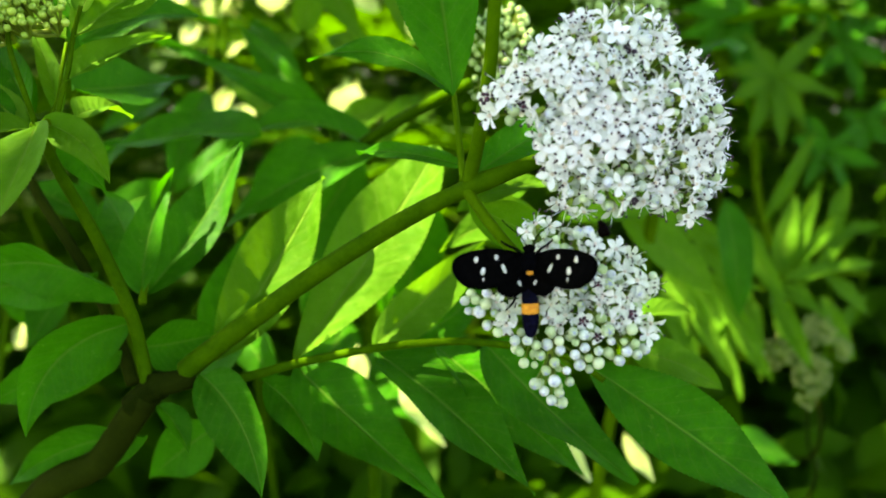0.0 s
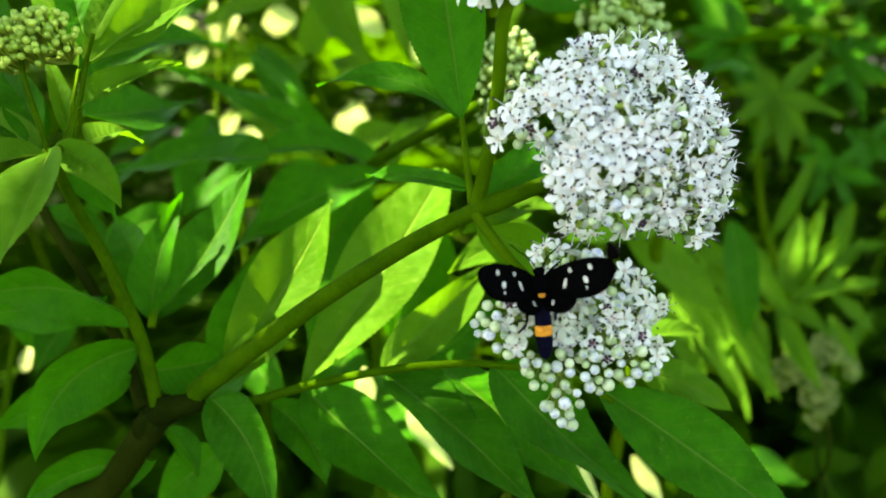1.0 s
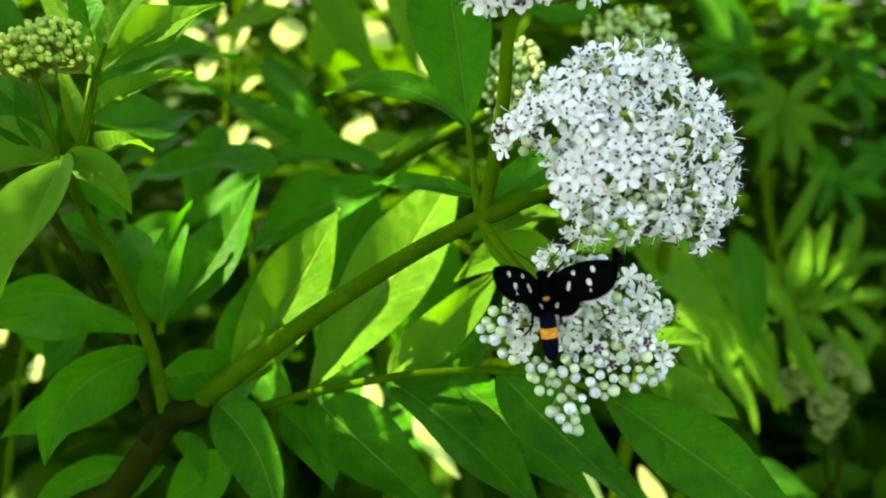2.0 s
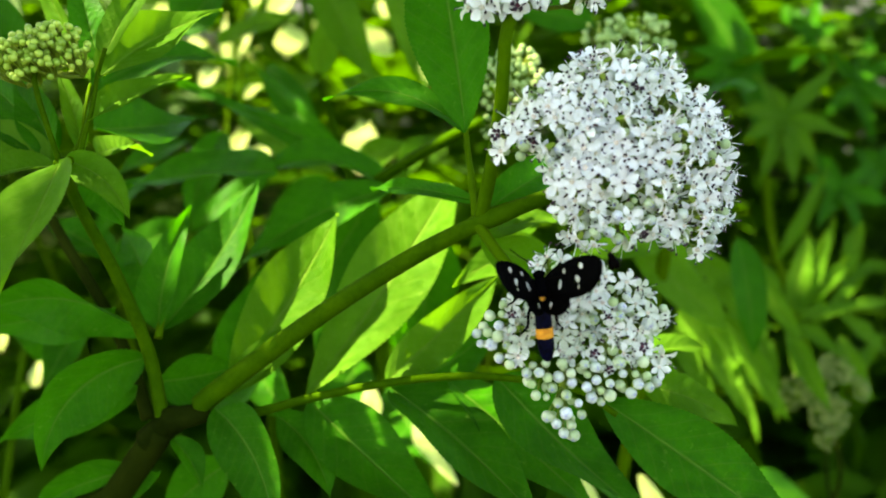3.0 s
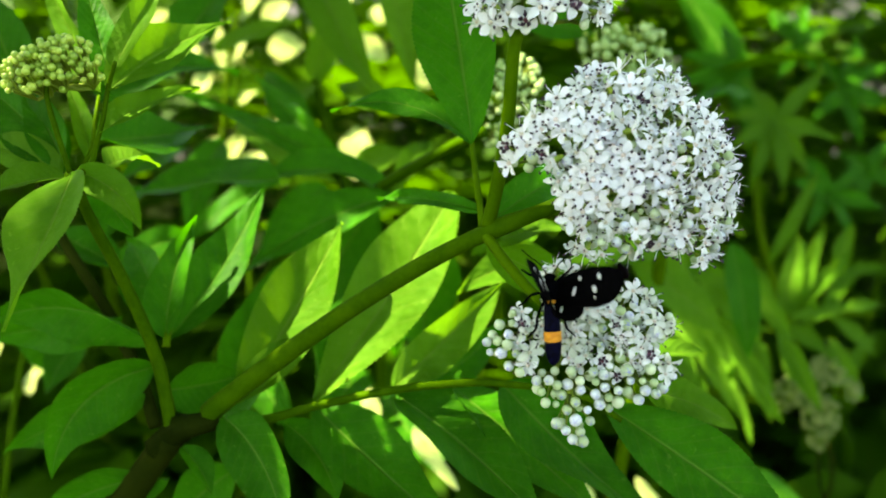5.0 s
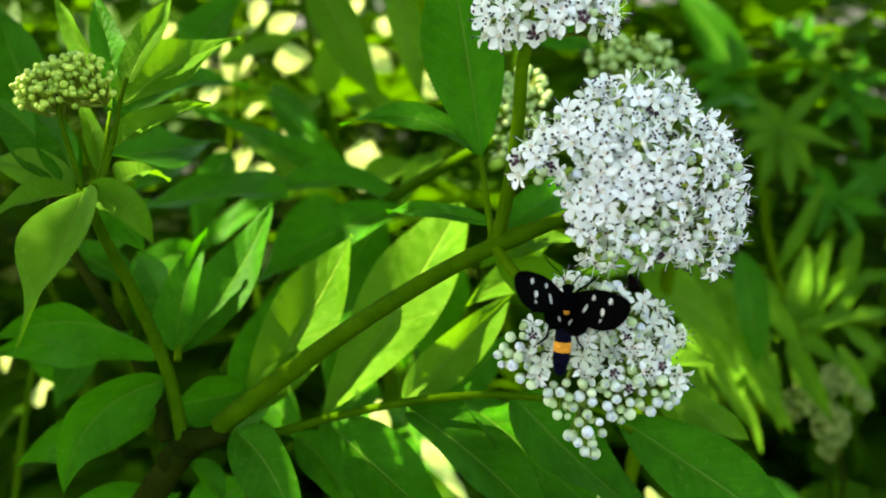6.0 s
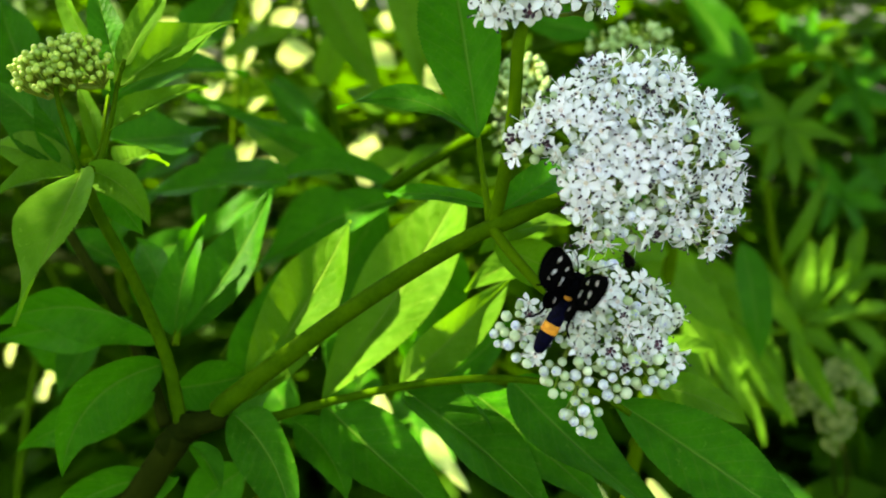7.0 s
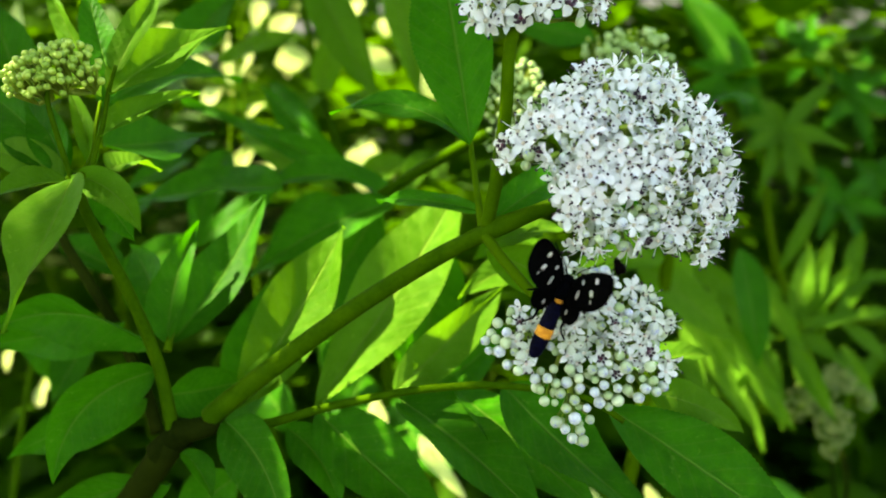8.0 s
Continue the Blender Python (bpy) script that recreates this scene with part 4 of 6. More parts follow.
# elder in bud right behind the corymb
n1 = neighbour("budding_elder", "elder in pale green bud behind the white corymb", 0.13, 0.50,
               [([(0.12, 0.48, 0.5), (0.1196, 0.4047, 0.8595), (0.1036, 0.4026, 0.9118), (0.0910, 0.3932, 0.9500)], (0.005, 0.0022), STEM),
                ([(0.1036, 0.4026, 0.9118), (0.0618, 0.3618, 0.9167), (0.0285, 0.3270, 0.9436)], (0.002, 0.0015), STEM)])
corymb("bud_corymb", "pale green bud cluster", (0.0910, 0.3932, 0.9500), (0.0888, 0.3833, 0.9607), (0.0, -0.85, 0.5), [(-0.0169, 0.0064, 0.0066), (-0.0049, 0.0064, 0.0085), (0.0083, 0.0069, 0.0090), (-0.0023, -0.0029, 0.0106), (0.0136, -0.0042, 0.0085), (0.0176, -0.0109, 0.0058), (-0.0155, -0.0016, 0.0066)],
       0.0036, 0.008, kinds_pale, 13, n1, n1.location, radius=0.02)
corymb("bud_corymb", "narrow cluster of small pale green buds", (0.0285, 0.3270, 0.9436), (0.0258, 0.3172, 0.9516), (0.0, -0.85, 0.5), [(0.0053, 0.0116, 0.0063), (0.0008, 0.0127, 0.0049), (0.0075, 0.0038, 0.0049), (0.0030, -0.0029, 0.0085), (-0.0048, 0.0060, 0.0058), (-0.0059, -0.0052, 0.0054), (-0.0077, -0.0152, 0.0040), (0.0019, -0.0108, 0.0063)],
       0.0027, 0.006, kinds_small, 14, n1, n1.location, radius=0.016)
leaflet(n1, (0.1076, 0.4359, 0.9112), (0.2026, 0.5233, 0.9175), 0.020, UPWARD, 0.05)
# the lighter leaf colour replaces sun on these three
leaflet(n1, (0.1045, 0.4114, 0.8440), (0.1646, 0.4146, 0.7941), 0.026, (0.2, -0.7, 0.7), 0.05, 0.0, 0.12, LEAF_YOUNG_LIT)
leaflet(n1, (0.1037, 0.4230, 0.8464), (0.1677, 0.4812, 0.8018), 0.020, (0.2, -0.7, 0.7), 0.05, 0.0, 0.12, LEAF_YOUNG_LIT)
leaflet(n1, (0.1232, 0.4157, 0.8557), (0.0611, 0.3731, 0.8555), 0.026, (0.0, -0.7, 0.7), 0.05, 0.0, 0.12, LEAF_YOUNG_LIT)
leaflet(n1, (0.1139, 0.4242, 0.8790), (0.0523, 0.4059, 0.8873), 0.020, (0.0, -0.7, 0.7), 0.05)
leaflet(n1, (0.1824, 0.4712, 0.8326), (0.1930, 0.4458, 0.7629), 0.026, (0.2, -0.7, 0.7), 0.05)
leaflet(n1, (0.0828, 0.4540, 0.9609), (0.0369, 0.4676, 0.9690), 0.024, (0.0, -0.8, 0.6), 0.05)

# sunlit elder in the clearing
n2 = neighbour("clearing_elder", "sunlit elder with drooping pinnate leaves", 0.36, 0.72,
               [([(0.36, 0.71, 0.4), (0.3248, 0.5501, 0.5818), (0.3108, 0.5789, 0.6607), (0.2874, 0.5996, 0.7177)], (0.0018, 0.0012), STEM_OLD),
                ([(0.2218, 0.5603, 0.7266), (0.2561, 0.5783, 0.7178), (0.2874, 0.5996, 0.7177)], (0.0015, 0.001), STEM),
                ([(0.3841, 0.6376, 0.7052), (0.3346, 0.6194, 0.7137), (0.2874, 0.5996, 0.7177)], (0.0015, 0.001), STEM)])
leaflet(n2, (0.2865, 0.6004, 0.7199), (0.3308, 0.6474, 0.7905), 0.0152, (-0.1, -0.6, 0.8), 0.06, 0.02, 0.25, LEAF_YOUNG_LIT)
leaflet(n2, (0.2828, 0.6012, 0.7221), (0.3036, 0.6338, 0.7824), 0.0192, (-0.1, -0.6, 0.8), 0.06, 0.02, 0.25, LEAF_YOUNG_LIT)
leaflet(n2, (0.2898, 0.6012, 0.7221), (0.3539, 0.6383, 0.7656), 0.0136, (-0.1, -0.6, 0.8), 0.06, 0.02, 0.25, LEAF_YOUNG_LIT)
leaflet(n2, (0.2921, 0.5999, 0.7186), (0.3827, 0.6227, 0.7227), 0.0144, (-0.1, -0.6, 0.8), 0.06, 0.02, 0.25, LEAF_YOUNG_LIT)
leaflet(n2, (0.2874, 0.5988, 0.7155), (0.3167, 0.5602, 0.6970), 0.0160, (-0.1, -0.6, 0.8), 0.06, 0.02, 0.25, LEAF_YOUNG_LIT)
leaflet(n2, (0.2851, 0.5988, 0.7155), (0.2753, 0.5453, 0.6854), 0.0144, (-0.1, -0.6, 0.8), 0.06, 0.02, 0.25, LEAF_YOUNG_LIT)
leaflet(n2, (0.2516, 0.5783, 0.7178), (0.2507, 0.5183, 0.6696), 0.0176, (-0.1, -0.6, 0.8), 0.06, 0.02, 0.25, LEAF_YOUNG_LIT)
leaflet(n2, (0.2218, 0.5610, 0.7286), (0.2116, 0.5038, 0.6883), 0.0144, (-0.1, -0.6, 0.8), 0.06, 0.02, 0.25, LEAF_YOUNG_LIT)
leaflet(n2, (0.2019, 0.5451, 0.7434), (0.2591, 0.5603, 0.7266), 0.0128, (-0.1, -0.6, 0.8), 0.06, 0.02, 0.25, LEAF_YOUNG_LIT)
leaflet(n2, (0.2262, 0.5648, 0.7389), (0.1828, 0.5611, 0.7872), 0.0208, (-0.1, -0.6, 0.8), 0.06, 0.02, 0.25, LEAF_YOUNG_LIT)
leaflet(n2, (0.2781, 0.6012, 0.7221), (0.2361, 0.6204, 0.7747), 0.0208, (-0.1, -0.6, 0.8), 0.06, 0.02, 0.25, LEAF_YOUNG_LIT)
leaflet(n2, (0.3346, 0.6194, 0.7137), (0.3668, 0.5884, 0.6870), 0.0176, (-0.1, -0.6, 0.8), 0.06, 0.02, 0.25, LEAF_YOUNG_LIT)
leaflet(n2, (0.1726, 0.4993, 0.7344), (0.1859, 0.4731, 0.6917), 0.0160, (-0.1, -0.6, 0.8), 0.06, 0.02, 0.25, LEAF_YOUNG_LIT)
leaflet(n2, (0.2900, 0.6529, 0.7471), (0.3441, 0.7011, 0.8212), 0.0128, (-0.1, -0.6, 0.8), 0.06, 0.02, 0.25, LEAF_YOUNG_LIT)
leaflet(n2, (0.3848, 0.6715, 0.7399), (0.3061, 0.5948, 0.7045), 0.0120, (-0.1, -0.6, 0.8), 0.06, 0.02, 0.25, LEAF_YOUNG_LIT)
leaflet(n2, (0.3950, 0.6489, 0.6777), (0.3248, 0.5757, 0.6519), 0.0128, (-0.1, -0.6, 0.8), 0.06, 0.02, 0.25, LEAF_YOUNG_LIT)
leaflet(n2, (0.2335, 0.5706, 0.6965), (0.2359, 0.5132, 0.6557), 0.0112, (-0.1, -0.6, 0.8), 0.06, 0.02, 0.25, LEAF_YOUNG_LIT)
leaflet(n2, (0.2130, 0.5573, 0.7183), (0.2316, 0.5262, 0.6915), 0.0104, (-0.1, -0.6, 0.8), 0.06, 0.02, 0.25, LEAF_YOUNG_LIT)
leaflet(n2, (0.3106, 0.6112, 0.6911), (0.3108, 0.6108, 0.7484), 0.0104, (-0.1, -0.6, 0.8), 0.06, 0.02, 0.25, LEAF_YOUNG_LIT)
leaflet(n2, (0.2721, 0.6260, 0.7317), (0.2298, 0.5617, 0.7012), 0.0112, (-0.1, -0.6, 0.8), 0.06, 0.02, 0.25, LEAF_YOUNG_LIT)
leaflet(n2, (0.3543, 0.6663, 0.7255), (0.4103, 0.6715, 0.7399), 0.0120, (-0.1, -0.6, 0.8), 0.06, 0.02, 0.25, LEAF_YOUNG_LIT)
leaflet(n2, (0.1892, 0.5524, 0.7633), (0.2316, 0.5465, 0.7474), 0.0128, (-0.1, -0.6, 0.8), 0.06, 0.02, 0.25, LEAF_YOUNG_LIT)
leaflet(n2, (0.1706, 0.5283, 0.7558), (0.1773, 0.4850, 0.7246), 0.0128, (-0.1, -0.6, 0.8), 0.06, 0.02, 0.25, LEAF_YOUNG_LIT)
leaflet(n2, (0.2561, 0.5783, 0.7178), (0.1993, 0.5101, 0.7057), 0.0160, (-0.1, -0.6, 0.8), 0.06, 0.02, 0.25, LEAF_YOUNG_LIT)
leaflet(n2, (0.1493, 0.4812, 0.8018), (0.1768, 0.4636, 0.7534), 0.0140, (-0.35, -0.6, 0.75), 0.06, 0.03, 0.25, LEAF_YOUNG_LIT)
leaflet(n2, (0.1646, 0.4971, 0.7870), (0.2008, 0.4788, 0.7367), 0.0150, (-0.35, -0.6, 0.75), 0.06, 0.03, 0.25, LEAF_YOUNG_LIT)
leaflet(n2, (0.1885, 0.5182, 0.7865), (0.2221, 0.5047, 0.7493), 0.0150, (-0.35, -0.6, 0.75), 0.06, 0.03, 0.25, LEAF_YOUNG_LIT)
leaflet(n2, (0.1709, 0.4789, 0.7663), (0.1971, 0.4504, 0.7171), 0.0140, (-0.35, -0.6, 0.75), 0.06, 0.03, 0.25, LEAF_YOUNG_LIT)
leaflet(n2, (0.1964, 0.5088, 0.7605), (0.2287, 0.4837, 0.7209), 0.0150, (-0.35, -0.6, 0.75), 0.06, 0.03, 0.25, LEAF_YOUNG_LIT)
leaflet(n2, (0.1493, 0.4699, 0.7707), (0.1665, 0.4349, 0.7330), 0.0130, (-0.35, -0.6, 0.75), 0.06, 0.03, 0.25, LEAF_YOUNG_LIT)
leaflet(n2, (0.2393, 0.5768, 0.7719), (0.2698, 0.5378, 0.7234), 0.0170, (-0.35, -0.6, 0.75), 0.06, 0.03, 0.25, LEAF_YOUNG_LIT)
leaflet(n2, (0.2700, 0.5588, 0.7225), (0.2910, 0.5204, 0.6756), 0.0160, (-0.35, -0.6, 0.75), 0.06, 0.03, 0.25, LEAF_YOUNG_LIT)
leaflet(n2, (0.3248, 0.5948, 0.7045), (0.3444, 0.5582, 0.6625), 0.0160, (-0.35, -0.6, 0.75), 0.06, 0.03, 0.25, LEAF_YOUNG_LIT)
leaflet(n2, (0.2157, 0.5199, 0.7327), (0.2439, 0.4830, 0.6898), 0.0140, (-0.35, -0.6, 0.75), 0.06, 0.03, 0.25, LEAF_YOUNG_LIT)
leaflet(n2, (0.3247, 0.6596, 0.7657), (0.2962, 0.6194, 0.7137), 0.0160, (-0.35, -0.6, 0.75), 0.06, 0.03, 0.25, LEAF_YOUNG_LIT)
leaflet(n2, (0.3747, 0.6837, 0.7734), (0.3494, 0.6410, 0.7145), 0.0160, (-0.35, -0.6, 0.75), 0.06, 0.03, 0.25, LEAF_YOUNG_LIT)
leaflet(n2, (0.1618, 0.5156, 0.8086), (0.2084, 0.5063, 0.7830), 0.0160, (-0.35, -0.6, 0.75), 0.06, 0.03, 0.25, LEAF_YOUNG_LIT)
leaflet(n2, (0.1365, 0.4458, 0.7629), (0.1528, 0.4227, 0.7286), 0.0130, (-0.35, -0.6, 0.75), 0.06, 0.03, 0.25, LEAF_YOUNG_LIT)

# elder with a fading corymb
n3 = neighbour("fading_elder", "elder with a fading greenish corymb", 0.33, 0.62,
               [([(0.32, 0.62, 0.35), (0.3155, 0.5291, 0.5537), (0.3064, 0.5351, 0.6041), (0.3005, 0.5485, 0.6580)], (0.0018, 0.0010), STEM_OLD)])
corymb("corymb", "fading greenish white corymb", (0.3005, 0.5485, 0.6580), (0.2936, 0.5460, 0.6849), (0.0, -0.7, 0.7),
       [((x - 1452) * 0.00043, (690 - y) * 0.00052, r * 0.00043) for x, y, r in [(1395, 700, 28), (1440, 680, 35), (1490, 660, 30), (1460, 730, 35), (1530, 690, 22), (1450, 765, 18)]],
       0.0034, 0.009, lambda x, y, rnd: (rnd.choice(BUDS_GREEN) if rnd.random() < 0.15 else rnd.choice(BUDS_FADED), "bud", 0.4), 21, n3, n3.location, radius=0.035, stalk=STEM)
leaflet(n3, (0.2964, 0.5289, 0.5871), (0.1915, 0.4865, 0.6400), 0.032, UPWARD, 0.05)

# tall elder over the dark hollow
n4 = neighbour("tall_elder", "tall dark green elder with star-like leaves", 0.33, 0.98,
               [([(0.33, 0.97, 0.4), (0.4272, 0.8332, 0.5116), (0.3747, 0.8692, 0.6982), (0.3570, 0.8938, 0.8243)], (0.006, 0.003), STEM)])
# this star takes the lighter leaf colour instead of sun
leaflet(n4, (0.3593, 0.8431, 0.8364), (0.3060, 0.7585, 0.7798), 0.0166, (0, -0.7, 0.7), 0.030, 0.000, 0.25, LEAF_YOUNG_LIT, belly=(0.7, 1.2))
leaflet(n4, (0.3593, 0.8431, 0.8364), (0.3423, 0.7575, 0.7772), 0.0174, (0, -0.7, 0.7), 0.030, 0.000, 0.25, LEAF_YOUNG_LIT, belly=(0.7, 1.2))
leaflet(n4, (0.3593, 0.8431, 0.8364), (0.3721, 0.7739, 0.7931), 0.0196, (0, -0.7, 0.7), 0.030, 0.000, 0.25, LEAF_YOUNG_LIT, belly=(0.7, 1.2))
leaflet(n4, (0.3593, 0.8431, 0.8364), (0.4183, 0.8161, 0.8212), 0.0221, (0, -0.7, 0.7), 0.030, 0.000, 0.25, LEAF_YOUNG_LIT, belly=(0.7, 1.2))
leaflet(n4, (0.3593, 0.8431, 0.8364), (0.4397, 0.9136, 0.8836), 0.0183, (0, -0.7, 0.7), 0.030, 0.000, 0.25, LEAF_YOUNG_LIT, belly=(0.7, 1.2))
leaflet(n4, (0.3593, 0.8431, 0.8364), (0.3417, 0.8992, 0.8729), 0.0211, (0, -0.7, 0.7), 0.030, 0.000, 0.25, LEAF_YOUNG_LIT, belly=(0.7, 1.2))
leaflet(n4, (0.3593, 0.8431, 0.8364), (0.3058, 0.8463, 0.8447), 0.0220, (0, -0.7, 0.7), 0.030, 0.000, 0.25, LEAF_YOUNG_LIT, belly=(0.7, 1.2))
leaflet(n4, (0.3593, 0.8431, 0.8364), (0.2973, 0.8040, 0.8165), 0.0185, (0, -0.7, 0.7), 0.030, 0.000, 0.25, LEAF_YOUNG_LIT, belly=(0.7, 1.2))
leaflet(n4, (0.2821, 0.7612, 0.9029), (0.2244, 0.7863, 0.9129), 0.0198, (0, -0.7, 0.7), 0.030, 0.000, 0.25, LEAF, belly=(0.7, 1.2))
leaflet(n4, (0.2821, 0.7612, 0.9029), (0.2212, 0.7557, 0.8878), 0.0177, (0, -0.7, 0.7), 0.030, 0.000, 0.25, LEAF, belly=(0.7, 1.2))
leaflet(n4, (0.2821, 0.7612, 0.9029), (0.2256, 0.7275, 0.8691), 0.0156, (0, -0.7, 0.7), 0.030, 0.000, 0.25, LEAF, belly=(0.7, 1.2))
leaflet(n4, (0.2821, 0.7612, 0.9029), (0.2841, 0.8276, 0.9389), 0.0169, (0, -0.7, 0.7), 0.030, 0.000, 0.25, LEAF, belly=(0.7, 1.2))
leaflet(n4, (0.2921, 1.0544, 0.9763), (0.3678, 0.8936, 0.7709), 0.0511, (0, -0.7, 0.7), 0.013, -0.073, 0.30, LEAF, belly=(0.8, 1.2))
leaflet(n4, (0.5080, 1.0055, 0.8441), (0.5011, 1.0853, 0.8874), 0.0266, (0, -0.7, 0.7), 0.030, 0.000, 0.25, LEAF, belly=(0.7, 1.2))
leaflet(n4, (0.5080, 1.0055, 0.8441), (0.5716, 1.1136, 0.9069), 0.0217, (0, -0.7, 0.7), 0.030, 0.000, 0.25, LEAF, belly=(0.7, 1.2))
leaflet(n4, (0.5080, 1.0055, 0.8441), (0.5909, 1.0584, 0.8725), 0.0232, (0, -0.7, 0.7), 0.030, 0.000, 0.25, LEAF, belly=(0.7, 1.2))
leaflet(n4, (0.5080, 1.0055, 0.8441), (0.5682, 0.9981, 0.8244), 0.0283, (0, -0.7, 0.7), 0.030, 0.000, 0.25, LEAF, belly=(0.7, 1.2))
leaflet(n4, (0.5080, 1.0055, 0.8441), (0.5115, 0.9418, 0.7867), 0.0227, (0, -0.7, 0.7), 0.030, 0.000, 0.25, LEAF, belly=(0.7, 1.2))
leaflet(n4, (0.5080, 1.0055, 0.8441), (0.4598, 0.9722, 0.8114), 0.0213, (0, -0.7, 0.7), 0.030, 0.000, 0.25, LEAF, belly=(0.7, 1.2))
leaflet(n4, (0.4253, 0.9737, 0.9022), (0.4123, 1.0421, 0.9434), 0.0233, (0, -0.7, 0.7), 0.030, 0.000, 0.25, LEAF, belly=(0.7, 1.2))
leaflet(n4, (0.4253, 0.9737, 0.9022), (0.4618, 1.0445, 0.9502), 0.0191, (0, -0.7, 0.7), 0.030, 0.000, 0.25, LEAF, belly=(0.7, 1.2))
leaflet(n4, (0.4253, 0.9737, 0.9022), (0.4803, 1.0116, 0.9188), 0.0215, (0, -0.7, 0.7), 0.030, 0.000, 0.25, LEAF, belly=(0.7, 1.2))
leaflet(n4, (0.4253, 0.9737, 0.9022), (0.4378, 0.9317, 0.8749), 0.0226, (0, -0.7, 0.7), 0.030, 0.000, 0.25, LEAF, belly=(0.7, 1.2))
leaflet(n4, (0.4253, 0.9737, 0.9022), (0.3923, 0.9295, 0.8687), 0.0183, (0, -0.7, 0.7), 0.030, 0.000, 0.25, LEAF, belly=(0.7, 1.2))
leaflet(n4, (0.4857, 0.8741, 0.7762), (0.4691, 0.9101, 0.7872), 0.0252, (0, -0.7, 0.7), 0.030, 0.000, 0.25, LEAF, belly=(0.7, 1.2))
leaflet(n4, (0.4857, 0.8741, 0.7762), (0.5283, 0.9146, 0.7997), 0.0175, (0, -0.7, 0.7), 0.030, 0.000, 0.25, LEAF, belly=(0.7, 1.2))
leaflet(n4, (0.4857, 0.8741, 0.7762), (0.5176, 0.8675, 0.7584), 0.0230, (0, -0.7, 0.7), 0.030, 0.000, 0.25, LEAF, belly=(0.7, 1.2))
leaflet(n4, (0.4857, 0.8741, 0.7762), (0.4520, 0.8205, 0.7462), 0.0169, (0, -0.7, 0.7), 0.030, 0.000, 0.25, LEAF, belly=(0.7, 1.2))
leaflet(n4, (0.4857, 0.8741, 0.7762), (0.4376, 0.8482, 0.7636), 0.0184, (0, -0.7, 0.7), 0.030, 0.000, 0.25, LEAF, belly=(0.7, 1.2))
leaflet(n4, (0.3919, 0.7681, 0.7772), (0.3523, 0.7730, 0.7904), 0.0205, (0, -0.7, 0.7), 0.030, 0.000, 0.25, LEAF, belly=(0.7, 1.2))
leaflet(n4, (0.3919, 0.7681, 0.7772), (0.3878, 0.8209, 0.8050), 0.0196, (0, -0.7, 0.7), 0.030, 0.000, 0.25, LEAF, belly=(0.7, 1.2))
leaflet(n4, (0.3919, 0.7681, 0.7772), (0.4423, 0.7963, 0.7962), 0.0170, (0, -0.7, 0.7), 0.030, 0.000, 0.25, LEAF, belly=(0.7, 1.2))
leaflet(n4, (0.3919, 0.7681, 0.7772), (0.4372, 0.7440, 0.7700), 0.0202, (0, -0.7, 0.7), 0.030, 0.000, 0.25, LEAF, belly=(0.7, 1.2))
leaflet(n4, (0.3919, 0.7681, 0.7772), (0.3885, 0.7063, 0.7539), 0.0189, (0, -0.7, 0.7), 0.030, 0.000, 0.25, LEAF, belly=(0.7, 1.2))
leaflet(n4, (0.3919, 0.7681, 0.7772), (0.3507, 0.7176, 0.7555), 0.0155, (0, -0.7, 0.7), 0.030, 0.000, 0.25, LEAF, belly=(0.7, 1.2))

# elder behind the branch
n5 = neighbour("leafy_elder", "leafy elder with lance-shaped leaflets", -0.05, 0.56,
               [([(-0.05, 0.55, 0.4), (-0.0404, 0.4824, 0.7172), (-0.0529, 0.4913, 0.8294), (-0.0824, 0.5252, 0.9227), (-0.0989, 0.5622, 0.9951)], (0.005, 0.002), STEM)])
leaflet(n5, (-0.0845, 0.5316, 0.9987), (-0.0377, 0.4613, 0.9224), 0.0280, (0.0, -0.75, 0.65), 0.05, 0.02, 0.2, LEAF_YOUNG_LIT)
leaflet(n5, (-0.0332, 0.5304, 0.9954), (-0.0156, 0.4831, 0.9238), 0.0220, (0.0, -0.75, 0.65), 0.05, 0.02, 0.2, LEAF_YOUNG_LIT)
leaflet(n5, (-0.1110, 0.5074, 0.9323), (-0.0695, 0.4622, 0.8958), 0.0180, (0.0, -0.75, 0.65), 0.05, 0.02, 0.2, LEAF)
leaflet(n5, (-0.0824, 0.5252, 0.9227), (-0.1110, 0.4972, 0.9041), 0.0240, (0.0, -0.75, 0.65), 0.05, 0.02, 0.2, LEAF_YOUNG_LIT)
leaflet(n5, (-0.0676, 0.5252, 0.9227), (-0.0226, 0.4990, 0.9090), 0.0220, (0.0, -0.75, 0.65), 0.05, 0.02, 0.2, LEAF_YOUNG_LIT)
leaflet(n5, (-0.0721, 0.4833, 0.8659), (-0.1100, 0.4477, 0.8266), 0.0280, (0.0, -0.75, 0.65), 0.05, 0.02, 0.2, LEAF)
leaflet(n5, (-0.0509, 0.4712, 0.8326), (-0.0081, 0.4372, 0.7979), 0.0300, (0.0, -0.75, 0.65), 0.05, 0.02, 0.2, LEAF)
leaflet(n5, (-0.0474, 0.4663, 0.8194), (-0.0729, 0.4057, 0.7696), 0.0300, (0.0, -0.75, 0.65), 0.05, 0.02, 0.2, LEAF)
leaflet(n5, (-0.0580, 0.4869, 0.8758), (-0.0146, 0.4611, 0.8926), 0.0200, (0.0, -0.75, 0.65), 0.05, 0.02, 0.2, LEAF_YOUNG_LIT)
leaflet(n5, (-0.1485, 0.5328, 0.9434), (-0.0971, 0.5391, 0.9607), 0.0200, (0.0, -0.75, 0.65), 0.05, 0.02, 0.2, LEAF_YOUNG_LIT)
